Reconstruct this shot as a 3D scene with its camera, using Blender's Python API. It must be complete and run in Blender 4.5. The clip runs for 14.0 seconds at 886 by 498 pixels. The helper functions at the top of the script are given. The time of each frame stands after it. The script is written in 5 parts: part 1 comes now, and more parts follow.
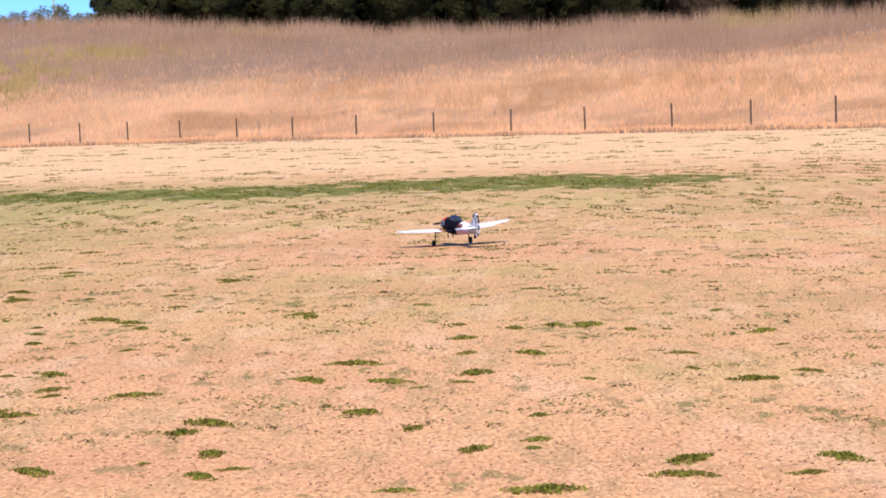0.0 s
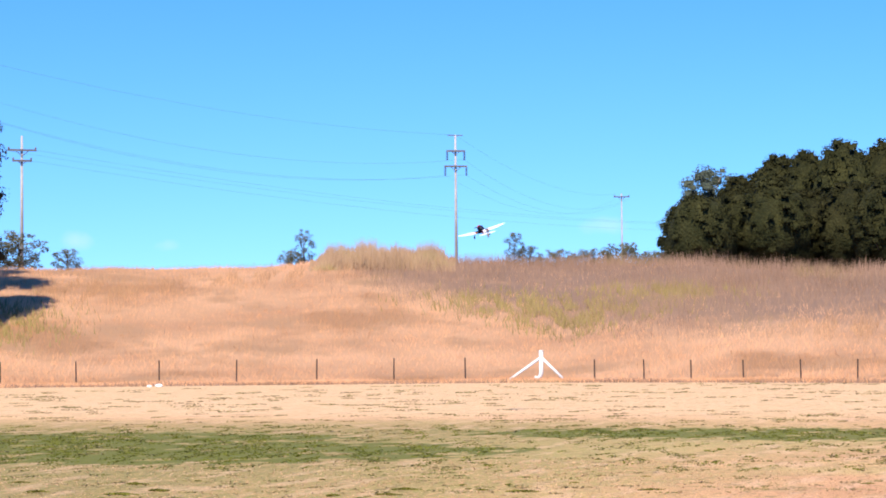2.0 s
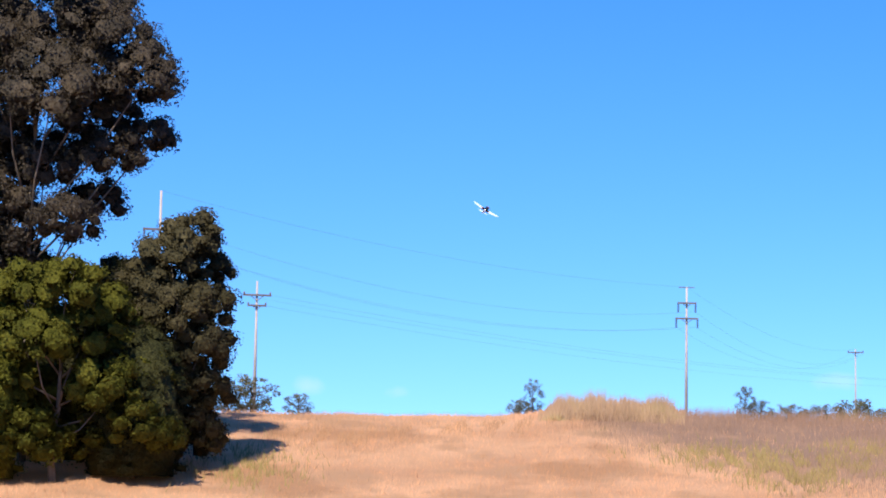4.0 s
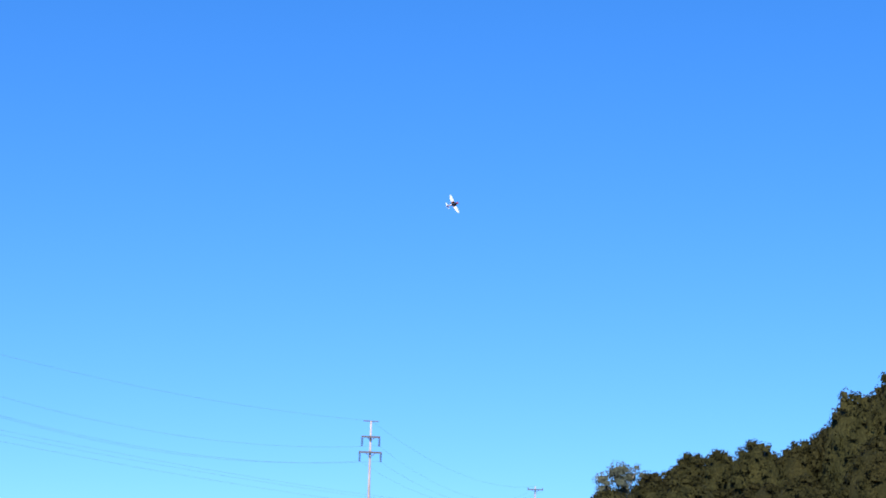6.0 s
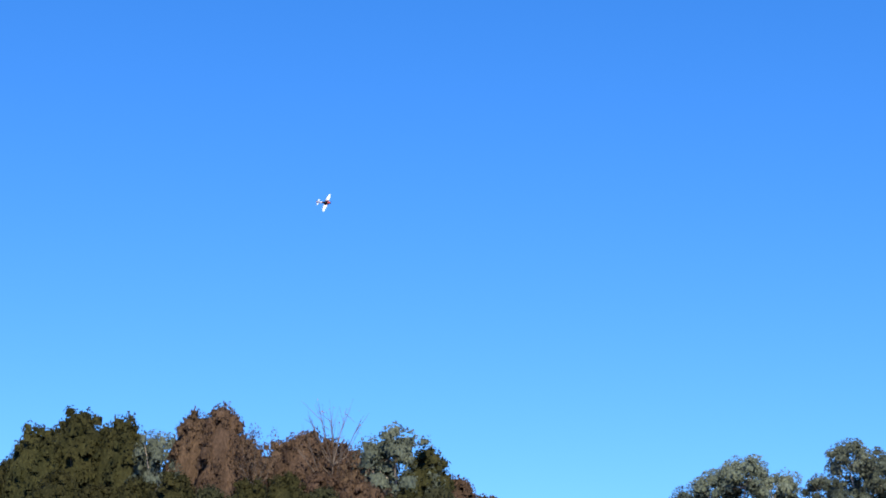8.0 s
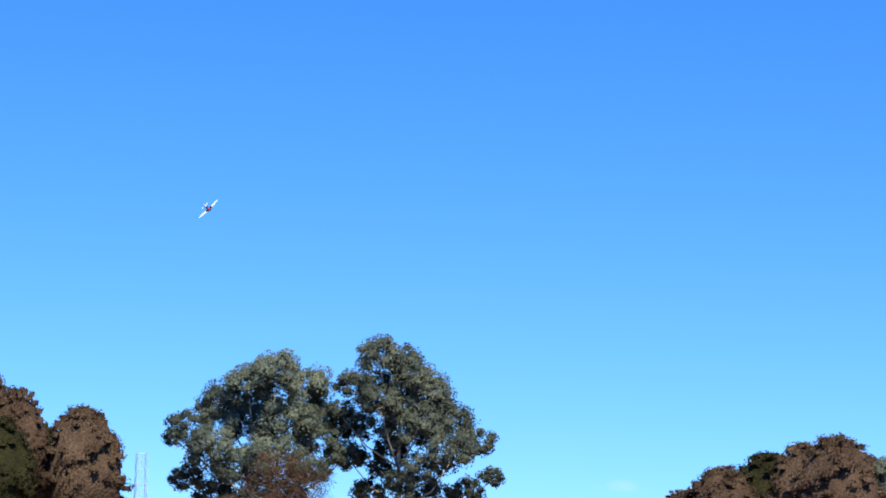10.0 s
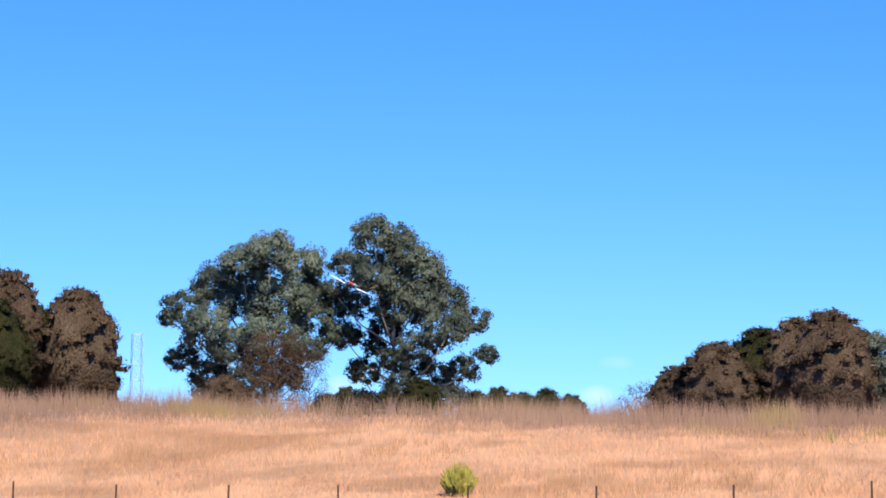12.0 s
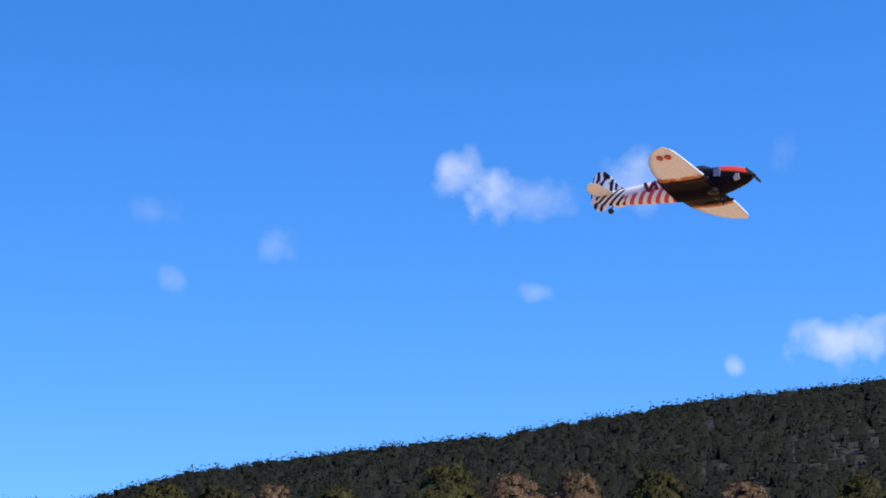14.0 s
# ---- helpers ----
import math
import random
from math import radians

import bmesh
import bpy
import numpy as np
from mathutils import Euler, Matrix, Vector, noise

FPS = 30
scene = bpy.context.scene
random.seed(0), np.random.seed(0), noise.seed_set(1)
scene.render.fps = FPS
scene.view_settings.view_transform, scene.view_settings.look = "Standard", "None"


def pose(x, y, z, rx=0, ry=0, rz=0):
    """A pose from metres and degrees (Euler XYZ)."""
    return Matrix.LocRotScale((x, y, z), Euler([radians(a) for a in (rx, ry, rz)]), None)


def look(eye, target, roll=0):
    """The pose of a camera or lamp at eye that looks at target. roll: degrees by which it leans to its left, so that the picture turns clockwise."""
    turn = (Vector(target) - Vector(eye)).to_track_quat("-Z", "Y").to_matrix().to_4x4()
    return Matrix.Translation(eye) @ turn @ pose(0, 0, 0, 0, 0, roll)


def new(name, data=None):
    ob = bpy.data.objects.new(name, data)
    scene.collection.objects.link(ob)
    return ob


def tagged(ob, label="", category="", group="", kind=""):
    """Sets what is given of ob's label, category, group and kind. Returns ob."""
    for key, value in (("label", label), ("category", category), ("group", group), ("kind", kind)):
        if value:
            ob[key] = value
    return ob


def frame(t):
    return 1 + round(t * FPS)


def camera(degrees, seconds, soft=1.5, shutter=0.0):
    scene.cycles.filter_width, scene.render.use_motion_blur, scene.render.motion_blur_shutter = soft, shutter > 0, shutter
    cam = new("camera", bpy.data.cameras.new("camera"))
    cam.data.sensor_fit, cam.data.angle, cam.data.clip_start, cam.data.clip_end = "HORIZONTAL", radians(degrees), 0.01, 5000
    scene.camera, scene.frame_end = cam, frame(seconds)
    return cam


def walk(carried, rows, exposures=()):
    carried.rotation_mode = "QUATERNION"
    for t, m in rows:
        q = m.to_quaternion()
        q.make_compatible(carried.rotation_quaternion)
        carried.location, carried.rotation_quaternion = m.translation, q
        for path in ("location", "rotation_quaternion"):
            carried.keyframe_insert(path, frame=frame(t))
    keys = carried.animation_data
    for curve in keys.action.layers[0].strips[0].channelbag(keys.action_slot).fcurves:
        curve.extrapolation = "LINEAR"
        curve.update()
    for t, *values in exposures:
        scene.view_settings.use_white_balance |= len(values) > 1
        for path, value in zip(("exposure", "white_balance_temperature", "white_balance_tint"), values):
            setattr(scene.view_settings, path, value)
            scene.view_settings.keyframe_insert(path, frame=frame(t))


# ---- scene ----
EYE = Vector((0, 0, 1.6))
cam = camera(22.29, 14.0, soft=1.8)


def heading(az, el):
    """Unit vector at az degrees to the left of +y and el degrees up."""
    a, e = radians(az), radians(el)
    return Vector((-math.sin(a) * math.cos(e), math.cos(a) * math.cos(e), math.sin(e)))


def aim(t, yaw, pitch, roll):
    return t, look(EYE, EYE + heading(yaw, pitch) * 100, roll)


# one person standing on the field, panning after the model aircraft
PATH = [
    aim(0.0, 0.58, -3.68, -1.89), aim(0.3, 2.84, -3.14, -1.75), aim(0.5, 4.23, -2.87, -1.68), aim(0.7, 5.72, -2.71, -1.70),
    aim(0.9, 7.21, -2.32, -1.64), aim(1.0, 8.03, -1.93, -1.56), aim(1.1, 9.03, -1.38, -1.40), aim(1.2, 10.20, -0.63, -1.30),
    aim(1.3, 11.06, -0.13, -1.10), aim(1.5, 12.46, 0.57, -0.83), aim(1.7, 13.48, 1.26, -0.75), aim(2.0, 14.71, 2.70, -0.52),
    aim(2.3, 16.21, 3.17, -0.15), aim(2.5, 17.29, 3.51, 0.02), aim(2.8, 18.86, 5.14, 0.30), aim(3.0, 20.01, 5.91, 0.71),
    aim(3.2, 20.69, 6.10, 0.90), aim(5.3, 18.19, 8.35, 1.38), aim(5.5, 16.55, 8.90, 1.42), aim(6.0, 12.66, 10.02, 1.61),
    aim(6.5, 7.50, 10.64, 1.69), aim(6.8, 4.40, 10.96, 1.64), aim(7.0, 2.35, 11.12, 1.62), aim(7.5, -2.68, 11.08, 1.36),
    aim(8.0, -7.97, 11.40, 1.49), aim(8.5, -12.96, 10.69, 1.64), aim(9.0, -16.61, 10.83, 1.37), aim(9.2, -17.56, 10.41, 1.16),
    aim(11.3, -21.08, 7.23, 1.14), aim(11.5, -20.91, 6.81, 0.96), aim(12.0, -20.15, 5.85, 0.32), aim(12.5, -21.53, 4.73, -0.04),
    aim(12.7, -22.86, 4.93, -0.17), aim(13.0, -25.76, 5.91, -0.20), aim(13.2, -28.84, 6.42, 0.40), aim(13.5, -35.39, 6.91, 0.15),
    aim(13.7, -43.70, 8.41, -0.19), aim(13.8, -50.05, 9.65, -0.05), aim(13.9, -57.93, 10.83, -0.15), aim(14.0, -66.50, 11.39, -0.63),
]
EXPOSURES = [(0.0, 0.48), (0.8, 0.58), (1.0, 0.58), (1.5, 0.53), (2.0, 0.55), (3.0, 0.54), (5.5, 0.48), (9.0, 0.48), (11.5, 0.52), (12.5, 0.50), (13.5, 0.44), (14.0, 0.42)]
walk(cam, PATH, EXPOSURES)

# ---- light ----
SUN_EL = radians(50)
world = bpy.data.worlds.new("sky")
scene.world = world
world.use_nodes = True
wn, wl = world.node_tree.nodes, world.node_tree.links
sky = wn.new("ShaderNodeTexSky")
sky.sky_type, sky.sun_disc = "NISHITA", False
sky.sun_elevation, sky.sun_rotation = SUN_EL, radians(182)
sky.altitude, sky.air_density, sky.dust_density, sky.ozone_density = 0, 1.0, 0.0, 4.0
# the haze band sits low: the gradient is taken a little higher up
turn, lift = wn.new("ShaderNodeTexCoord"), wn.new("ShaderNodeMapping")
lift.inputs["Location"].default_value, lift.inputs["Scale"].default_value = (0, 0, 0.078), (1, 1, 1.03)
wl.new(turn.outputs["Generated"], lift.inputs["Vector"])
wl.new(lift.outputs[0], sky.inputs["Vector"])
tone = wn.new("ShaderNodeHueSaturation")
tone.inputs["Saturation"].default_value = 1.3
wl.new(sky.outputs[0], tone.inputs["Color"])
tint = wn.new("ShaderNodeMix")
tint.data_type, tint.blend_type = "RGBA", "MULTIPLY"
tint.inputs[0].default_value, tint.inputs[7].default_value = 1.0, (0.89, 1.04, 1.35, 1)
wl.new(tone.outputs[0], tint.inputs[6])
wl.new(tint.outputs[2], wn["Background"].inputs["Color"])
wn["Background"].inputs["Strength"].default_value = 0.12
sun = new("sun", bpy.data.lights.new("sun", "SUN"))
sun.data.energy, sun.data.angle, sun.data.color = 5.0, radians(0.5), (1.0, 0.90, 0.745)
sun.matrix_world = look((0, 0, 60), Vector((0, 0, 60)) + heading(2, 0) * math.cos(SUN_EL) - Vector((0, 0, math.sin(SUN_EL))))


# ---- materials ----
def shader(name, rough=0.8, metal=0.0):
    m = bpy.data.materials.new(name)
    m.use_nodes = True
    b = m.node_tree.nodes["Principled BSDF"]
    b.inputs["Roughness"].default_value, b.inputs["Metallic"].default_value = rough, metal
    b.inputs["Specular IOR Level"].default_value = 0.25
    return m, m.node_tree.nodes, m.node_tree.links, b


def noise_ramp(n, l, vec, scale, stops, detail=6.0, stretch=None):
    """Noise through a colour ramp; stops are (position, colour)."""
    if stretch:
        mp = n.new("ShaderNodeMapping")
        mp.inputs["Scale"].default_value = stretch
        l.new(vec, mp.inputs["Vector"])
        vec = mp.outputs[0]
    tx = n.new("ShaderNodeTexNoise")
    tx.inputs["Scale"].default_value, tx.inputs["Detail"].default_value = scale, detail
    l.new(vec, tx.inputs["Vector"])
    r = n.new("ShaderNodeValToRGB")
    while len(r.color_ramp.elements) < len(stops):
        r.color_ramp.elements.new(0.5)
    for e, (p, c) in zip(r.color_ramp.elements, stops):
        e.position, e.color = p, (*c, 1) if len(c) == 3 else c
    l.new(tx.outputs["Fac"], r.inputs[0])
    return r.outputs[0]


def blend(n, l, fac, a, b, kind="MIX"):
    mx = n.new("ShaderNodeMix")
    mx.data_type, mx.blend_type = "RGBA", kind
    for sock, v in ((mx.inputs[0], fac), (mx.inputs[6], a), (mx.inputs[7], b)):
        if isinstance(v, bpy.types.NodeSocket):
            l.new(v, sock)
        else:
            sock.default_value = v if isinstance(v, (int, float)) else (*v, 1)
    return mx.outputs[2]


def calc(n, l, op, a, b=0.0, c=0.0, clamp=False):
    m = n.new("ShaderNodeMath")
    m.operation, m.use_clamp = op, clamp
    for sock, v in zip(m.inputs, (a, b, c)):
        if isinstance(v, bpy.types.NodeSocket):
            l.new(v, sock)
        else:
            sock.default_value = v
    return m.outputs[0]


def coords(n, kind="Object"):
    return n.new("ShaderNodeTexCoord").outputs[kind]


def bumped(n, l, b, height, strength=0.4, distance=0.02):
    bp = n.new("ShaderNodeBump")
    bp.inputs["Strength"].default_value, bp.inputs["Distance"].default_value = strength, distance
    l.new(height, bp.inputs["Height"])
    l.new(bp.outputs[0], b.inputs["Normal"])


def surface(name, dark, light, scale=4.0, rough=0.8, bump=0.3, metal=0.0, stretch=None):
    """A weathered surface: two scales of noise and fine relief."""
    m, n, l, b = shader(name, rough, metal)
    co = coords(n)
    big = noise_ramp(n, l, co, scale, [(0.3, dark), (0.7, light)], stretch=stretch)
    fine = noise_ramp(n, l, co, scale * 9, [(0.3, (0.75,) * 3), (0.7, (1.15,) * 3)], stretch=stretch)
    l.new(blend(n, l, 1.0, big, fine, "MULTIPLY"), b.inputs["Base Color"])
    bumped(n, l, b, fine, bump)
    return m


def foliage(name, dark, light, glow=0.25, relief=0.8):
    """Leaves: clump tone, leaf tone and tree tone vary; gap shade is mottled into the colour; some light passes
    through.
    """
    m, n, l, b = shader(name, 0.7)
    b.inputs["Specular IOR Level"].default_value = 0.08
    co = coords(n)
    # light and dark mottle: leaf against shaded gap, put into the colour
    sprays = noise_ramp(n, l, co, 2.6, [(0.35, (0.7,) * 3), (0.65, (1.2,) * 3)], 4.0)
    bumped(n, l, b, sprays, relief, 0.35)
    tone_c = noise_ramp(n, l, co, 0.3, [(0.3, dark), (0.7, light)], 3.0)
    geo = n.new("ShaderNodeNewGeometry")
    leaf = calc(n, l, "MULTIPLY_ADD", geo.outputs["Random Per Island"], 0.3, 0.85)
    info = n.new("ShaderNodeObjectInfo")
    tree_tone = calc(n, l, "MULTIPLY_ADD", info.outputs["Random"], 0.3, 0.85)
    val = calc(n, l, "MULTIPLY", leaf, tree_tone)
    hsv = n.new("ShaderNodeHueSaturation")
    l.new(val, hsv.inputs["Value"])
    l.new(calc(n, l, "MULTIPLY_ADD", info.outputs["Random"], 0.012, 0.494), hsv.inputs["Hue"])
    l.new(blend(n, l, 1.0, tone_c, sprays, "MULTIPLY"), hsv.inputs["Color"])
    l.new(hsv.outputs[0], b.inputs["Base Color"])
    tr = n.new("ShaderNodeBsdfTranslucent")
    l.new(hsv.outputs[0], tr.inputs["Color"])
    mx = n.new("ShaderNodeMixShader")
    mx.inputs[0].default_value = glow
    l.new(b.outputs[0], mx.inputs[1])
    l.new(tr.outputs[0], mx.inputs[2])
    l.new(mx.outputs[0], n["Material Output"].inputs["Surface"])
    return m


def straw(name, dark, light, patches, scale=0.12, island=0.6, weeds=None):
    """Standing dry grass: tone drifts over metres, each stem differs."""
    m, n, l, b = shader(name, 0.75)
    co = coords(n)
    c = noise_ramp(n, l, co, scale, [(0.32, dark), (0.62, light)], 5.0)
    for fac_scale, lo, hi, col in patches:
        f = noise_ramp(n, l, co, fac_scale, [(lo, (0, 0, 0)), (hi, (1, 1, 1))], 7.0)
        c = blend(n, l, f, c, col)
    if weeds:  # dead weeds thicken where the ground says so
        at = n.new("ShaderNodeAttribute")
        at.attribute_name = "weeds"
        tx = n.new("ShaderNodeTexNoise")
        tx.inputs["Scale"].default_value, tx.inputs["Detail"].default_value = 0.35, 6.0
        l.new(co, tx.inputs["Vector"])
        f = calc(n, l, "MULTIPLY_ADD", calc(n, l, "SUBTRACT", tx.outputs["Fac"], 0.5), 1.8, at.outputs["Fac"], clamp=True)
        c = blend(n, l, calc(n, l, "MULTIPLY", f, at.outputs["Fac"]), c, weeds)
    geo = n.new("ShaderNodeNewGeometry")
    hsv = n.new("ShaderNodeHueSaturation")
    l.new(calc(n, l, "MULTIPLY_ADD", geo.outputs["Random Per Island"], island, 1 - island * 0.5), hsv.inputs["Value"])
    l.new(c, hsv.inputs["Color"])
    l.new(hsv.outputs[0], b.inputs["Base Color"])
    tr = n.new("ShaderNodeBsdfTranslucent")
    l.new(hsv.outputs[0], tr.inputs["Color"])
    mx = n.new("ShaderNodeMixShader")
    mx.inputs[0].default_value = 0.36
    l.new(b.outputs[0], mx.inputs[1])
    l.new(tr.outputs[0], mx.inputs[2])
    l.new(mx.outputs[0], n["Material Output"].inputs["Surface"])
    return m


# x, y, half length and half depth of the green turf
GREEN_BANDS = ((0.3, 45.0, 5.0, 4.6), (2.8, 43.6, 3.0, 3.6), (-4.0, 44.2, 4.5, 3.8), (-7.8, 45.0, 4.0, 3.0), (-14.0, 35.5, 6.0, 4.4), (-18.5, 40.5, 7.0, 5.0), (-12.2, 36.6, 4.4, 3.4))


def field_material():
    m, n, l, b = shader("mown_dry_grass", 0.9)
    co = coords(n)
    sep = n.new("ShaderNodeSeparateXYZ")
    l.new(co, sep.inputs[0])
    x, y = sep.outputs[0], sep.outputs[1]
    base = noise_ramp(n, l, co, 0.22, [(0.30, (0.54, 0.265, 0.135)), (0.50, (0.61, 0.33, 0.165)), (0.70, (0.53, 0.355, 0.145))])
    # paler, sandier strip towards the fence
    far = calc(n, l, "DIVIDE", calc(n, l, "SUBTRACT", y, 46.0), 16.0, clamp=True)
    base = blend(n, l, far, base, (0.69, 0.445, 0.24))
    # olive, half-green turf
    olive = noise_ramp(n, l, co, 0.09, [(0.44, (0, 0, 0)), (0.64, (0.75,) * 3)])
    mid = calc(n, l, "MULTIPLY", calc(n, l, "DIVIDE", calc(n, l, "SUBTRACT", y, 12.5), 6.0, clamp=True), calc(n, l, "DIVIDE", calc(n, l, "SUBTRACT", 56.0, y), 10.0, clamp=True))
    left = calc(n, l, "DIVIDE", calc(n, l, "SUBTRACT", -2.5, x), 5.0, clamp=True)
    olive = calc(n, l, "ADD", olive, calc(n, l, "MULTIPLY", left, 1.1), clamp=True)
    thick = calc(n, l, "MULTIPLY", calc(n, l, "DIVIDE", calc(n, l, "SUBTRACT", -5.5, x), 6.0, clamp=True), mid)
    mottle = noise_ramp(n, l, co, 7.0, [(0.40, (0.4,) * 3), (0.58, (1,) * 3)], 6.0, stretch=(1.6, 0.4, 1))
    base = blend(n, l, calc(n, l, "MULTIPLY", calc(n, l, "MULTIPLY", olive, mid), mottle), base, (0.36, 0.285, 0.09))
    base = blend(n, l, calc(n, l, "MULTIPLY", calc(n, l, "MULTIPLY", thick, mottle), 0.85), base, (0.21, 0.175, 0.05))
    hx = calc(n, l, "DIVIDE", calc(n, l, "ADD", x, 1.0), 12.0)
    hy = calc(n, l, "DIVIDE", calc(n, l, "SUBTRACT", y, 40.0), 11.0)
    halo = calc(n, l, "SUBTRACT", 1.0, calc(n, l, "ADD", calc(n, l, "MULTIPLY", hx, hx), calc(n, l, "MULTIPLY", hy, hy)), clamp=True)
    base = blend(n, l, calc(n, l, "MULTIPLY", calc(n, l, "MULTIPLY", halo, mottle), 0.6), base, (0.40, 0.32, 0.12))
    worn = noise_ramp(n, l, co, 1.0, [(0.53, (0, 0, 0)), (0.60, (1,) * 3)], 9.0, stretch=(2.4, 0.55, 1))
    base = blend(n, l, calc(n, l, "MULTIPLY", calc(n, l, "MULTIPLY", worn, mottle), 0.4), base, (0.30, 0.225, 0.09))
    bare = noise_ramp(n, l, co, 1.0, [(0.54, (0, 0, 0)), (0.62, (1,) * 3)], 9.0, stretch=(2.0, 0.45, 3))
    base = blend(n, l, calc(n, l, "MULTIPLY", bare, 0.4), base, (0.68, 0.43, 0.265))
    # watered green bands, broken up by long streaks
    streak = n.new("ShaderNodeTexNoise")
    streak.inputs["Scale"].default_value, streak.inputs["Detail"].default_value = 1.0, 9.0
    mp = n.new("ShaderNodeMapping")
    mp.inputs["Scale"].default_value = (1.5, 0.8, 1)
    l.new(co, mp.inputs["Vector"])
    l.new(mp.outputs[0], streak.inputs["Vector"])
    green = None
    for cx, cy, hx, hy in GREEN_BANDS:
        dx = calc(n, l, "DIVIDE", calc(n, l, "SUBTRACT", x, cx), hx)
        dy = calc(n, l, "DIVIDE", calc(n, l, "SUBTRACT", y, cy), hy)
        d2 = calc(n, l, "ADD", calc(n, l, "MULTIPLY", dx, dx), calc(n, l, "MULTIPLY", dy, dy))
        e = calc(n, l, "SUBTRACT", 1.0, d2, clamp=True)
        green = e if green is None else calc(n, l, "MAXIMUM", green, e)
    ragged = calc(n, l, "MULTIPLY", calc(n, l, "SUBTRACT", streak.outputs["Fac"], 0.5), 6.2)
    gfac = calc(n, l, "MULTIPLY", calc(n, l, "SUBTRACT", calc(n, l, "MULTIPLY_ADD", green, 1.05, ragged), 0.14), 4.0, clamp=True)
    gfac = calc(n, l, "MULTIPLY", gfac, calc(n, l, "MULTIPLY", green, 6.0, clamp=True))
    base = blend(n, l, calc(n, l, "MULTIPLY", gfac, 0.92), base, (0.122, 0.130, 0.014))
    # scattered dark tufts and thatch
    tuft = noise_ramp(n, l, co, 2.3, [(0.60, (0, 0, 0)), (0.70, (0.8,) * 3)], 5.0, stretch=(1.6, 0.5, 1))
    base = blend(n, l, calc(n, l, "MULTIPLY", tuft, 0.3), base, (0.24, 0.20, 0.085))
    dash = noise_ramp(n, l, co, 4.5, [(0.57, (0, 0, 0)), (0.63, (1,) * 3)], 5.0, stretch=(1.3, 0.5, 1))
    sparse = noise_ramp(n, l, co, 0.5, [(0.45, (0.15,) * 3), (0.62, (0.85,) * 3)], 2.0)
    base = blend(n, l, calc(n, l, "MULTIPLY", dash, sparse), base, (0.20, 0.155, 0.05))
    fine = noise_ramp(n, l, co, 60.0, [(0.30, (0.66, 0.60, 0.56)), (0.55, (1.0,) * 3), (0.70, (1.22, 1.28, 1.24))], 6.0, stretch=(0.7, 0.3, 1))
    l.new(blend(n, l, 1.0, base, fine, "MULTIPLY"), b.inputs["Base Color"])
    return m


FIELD = field_material()
SLOPE = straw("dry_hillside_turf", (0.56, 0.31, 0.175), (0.70, 0.41, 0.24), [(0.10, 0.53, 0.64, (0.47, 0.26, 0.14)), (0.16, 0.54, 0.66, (0.52, 0.305, 0.175))], island=0.0, weeds=(0.32, 0.205, 0.145))
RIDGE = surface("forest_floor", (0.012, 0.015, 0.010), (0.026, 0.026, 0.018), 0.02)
DRY = straw("dry_grass_stems", (0.70, 0.365, 0.195), (0.83, 0.465, 0.265), [(0.10, 0.53, 0.64, (0.55, 0.29, 0.15)), (0.16, 0.54, 0.64, (0.56, 0.315, 0.175))], island=0.16)
WEED = straw("tall_dead_weed", (0.255, 0.155, 0.108), (0.37, 0.235, 0.168), [(0.09, 0.58, 0.68, (0.34, 0.25, 0.10))], island=0.25)
RANK = straw("rank_dry_grass", (0.36, 0.235, 0.15), (0.50, 0.335, 0.215), [(0.3, 0.58, 0.7, (0.36, 0.30, 0.12))], 0.3, island=0.25)
MOSSY = straw("yellow_green_undergrowth", (0.29, 0.215, 0.085), (0.40, 0.30, 0.125), [(0.3, 0.55, 0.7, (0.25, 0.205, 0.06))], 0.3, island=0.25)
STALK = straw("brown_dry_stalks", (0.40, 0.225, 0.125), (0.52, 0.31, 0.18), [], 0.3, island=0.3)
LAWN = straw("short_dry_blades", (0.58, 0.34, 0.19), (0.70, 0.45, 0.26), [(0.5, 0.55, 0.7, (0.44, 0.36, 0.15))], 0.3)
TUFT = straw("olive_brown_tufts", (0.27, 0.20, 0.085), (0.39, 0.29, 0.13), [(0.4, 0.48, 0.58, (0.20, 0.19, 0.05))], 0.5)
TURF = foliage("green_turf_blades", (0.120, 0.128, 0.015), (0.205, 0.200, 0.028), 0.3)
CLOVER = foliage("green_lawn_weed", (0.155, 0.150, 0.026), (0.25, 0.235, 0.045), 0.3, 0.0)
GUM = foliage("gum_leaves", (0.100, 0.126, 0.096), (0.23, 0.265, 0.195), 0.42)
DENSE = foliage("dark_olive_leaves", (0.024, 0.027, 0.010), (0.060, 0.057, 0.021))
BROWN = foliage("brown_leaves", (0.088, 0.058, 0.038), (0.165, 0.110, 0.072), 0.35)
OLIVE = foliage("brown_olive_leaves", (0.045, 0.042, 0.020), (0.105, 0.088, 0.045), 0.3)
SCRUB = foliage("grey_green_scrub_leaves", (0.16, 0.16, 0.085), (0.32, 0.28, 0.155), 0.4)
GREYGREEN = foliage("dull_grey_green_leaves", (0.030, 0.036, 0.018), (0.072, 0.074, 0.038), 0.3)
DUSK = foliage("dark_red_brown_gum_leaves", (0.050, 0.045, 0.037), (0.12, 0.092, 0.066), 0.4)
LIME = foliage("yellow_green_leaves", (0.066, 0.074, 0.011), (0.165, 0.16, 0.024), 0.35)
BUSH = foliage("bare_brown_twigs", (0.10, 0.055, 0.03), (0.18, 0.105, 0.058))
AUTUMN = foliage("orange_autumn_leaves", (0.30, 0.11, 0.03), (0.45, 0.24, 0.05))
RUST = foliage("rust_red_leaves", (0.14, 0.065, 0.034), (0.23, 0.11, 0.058))
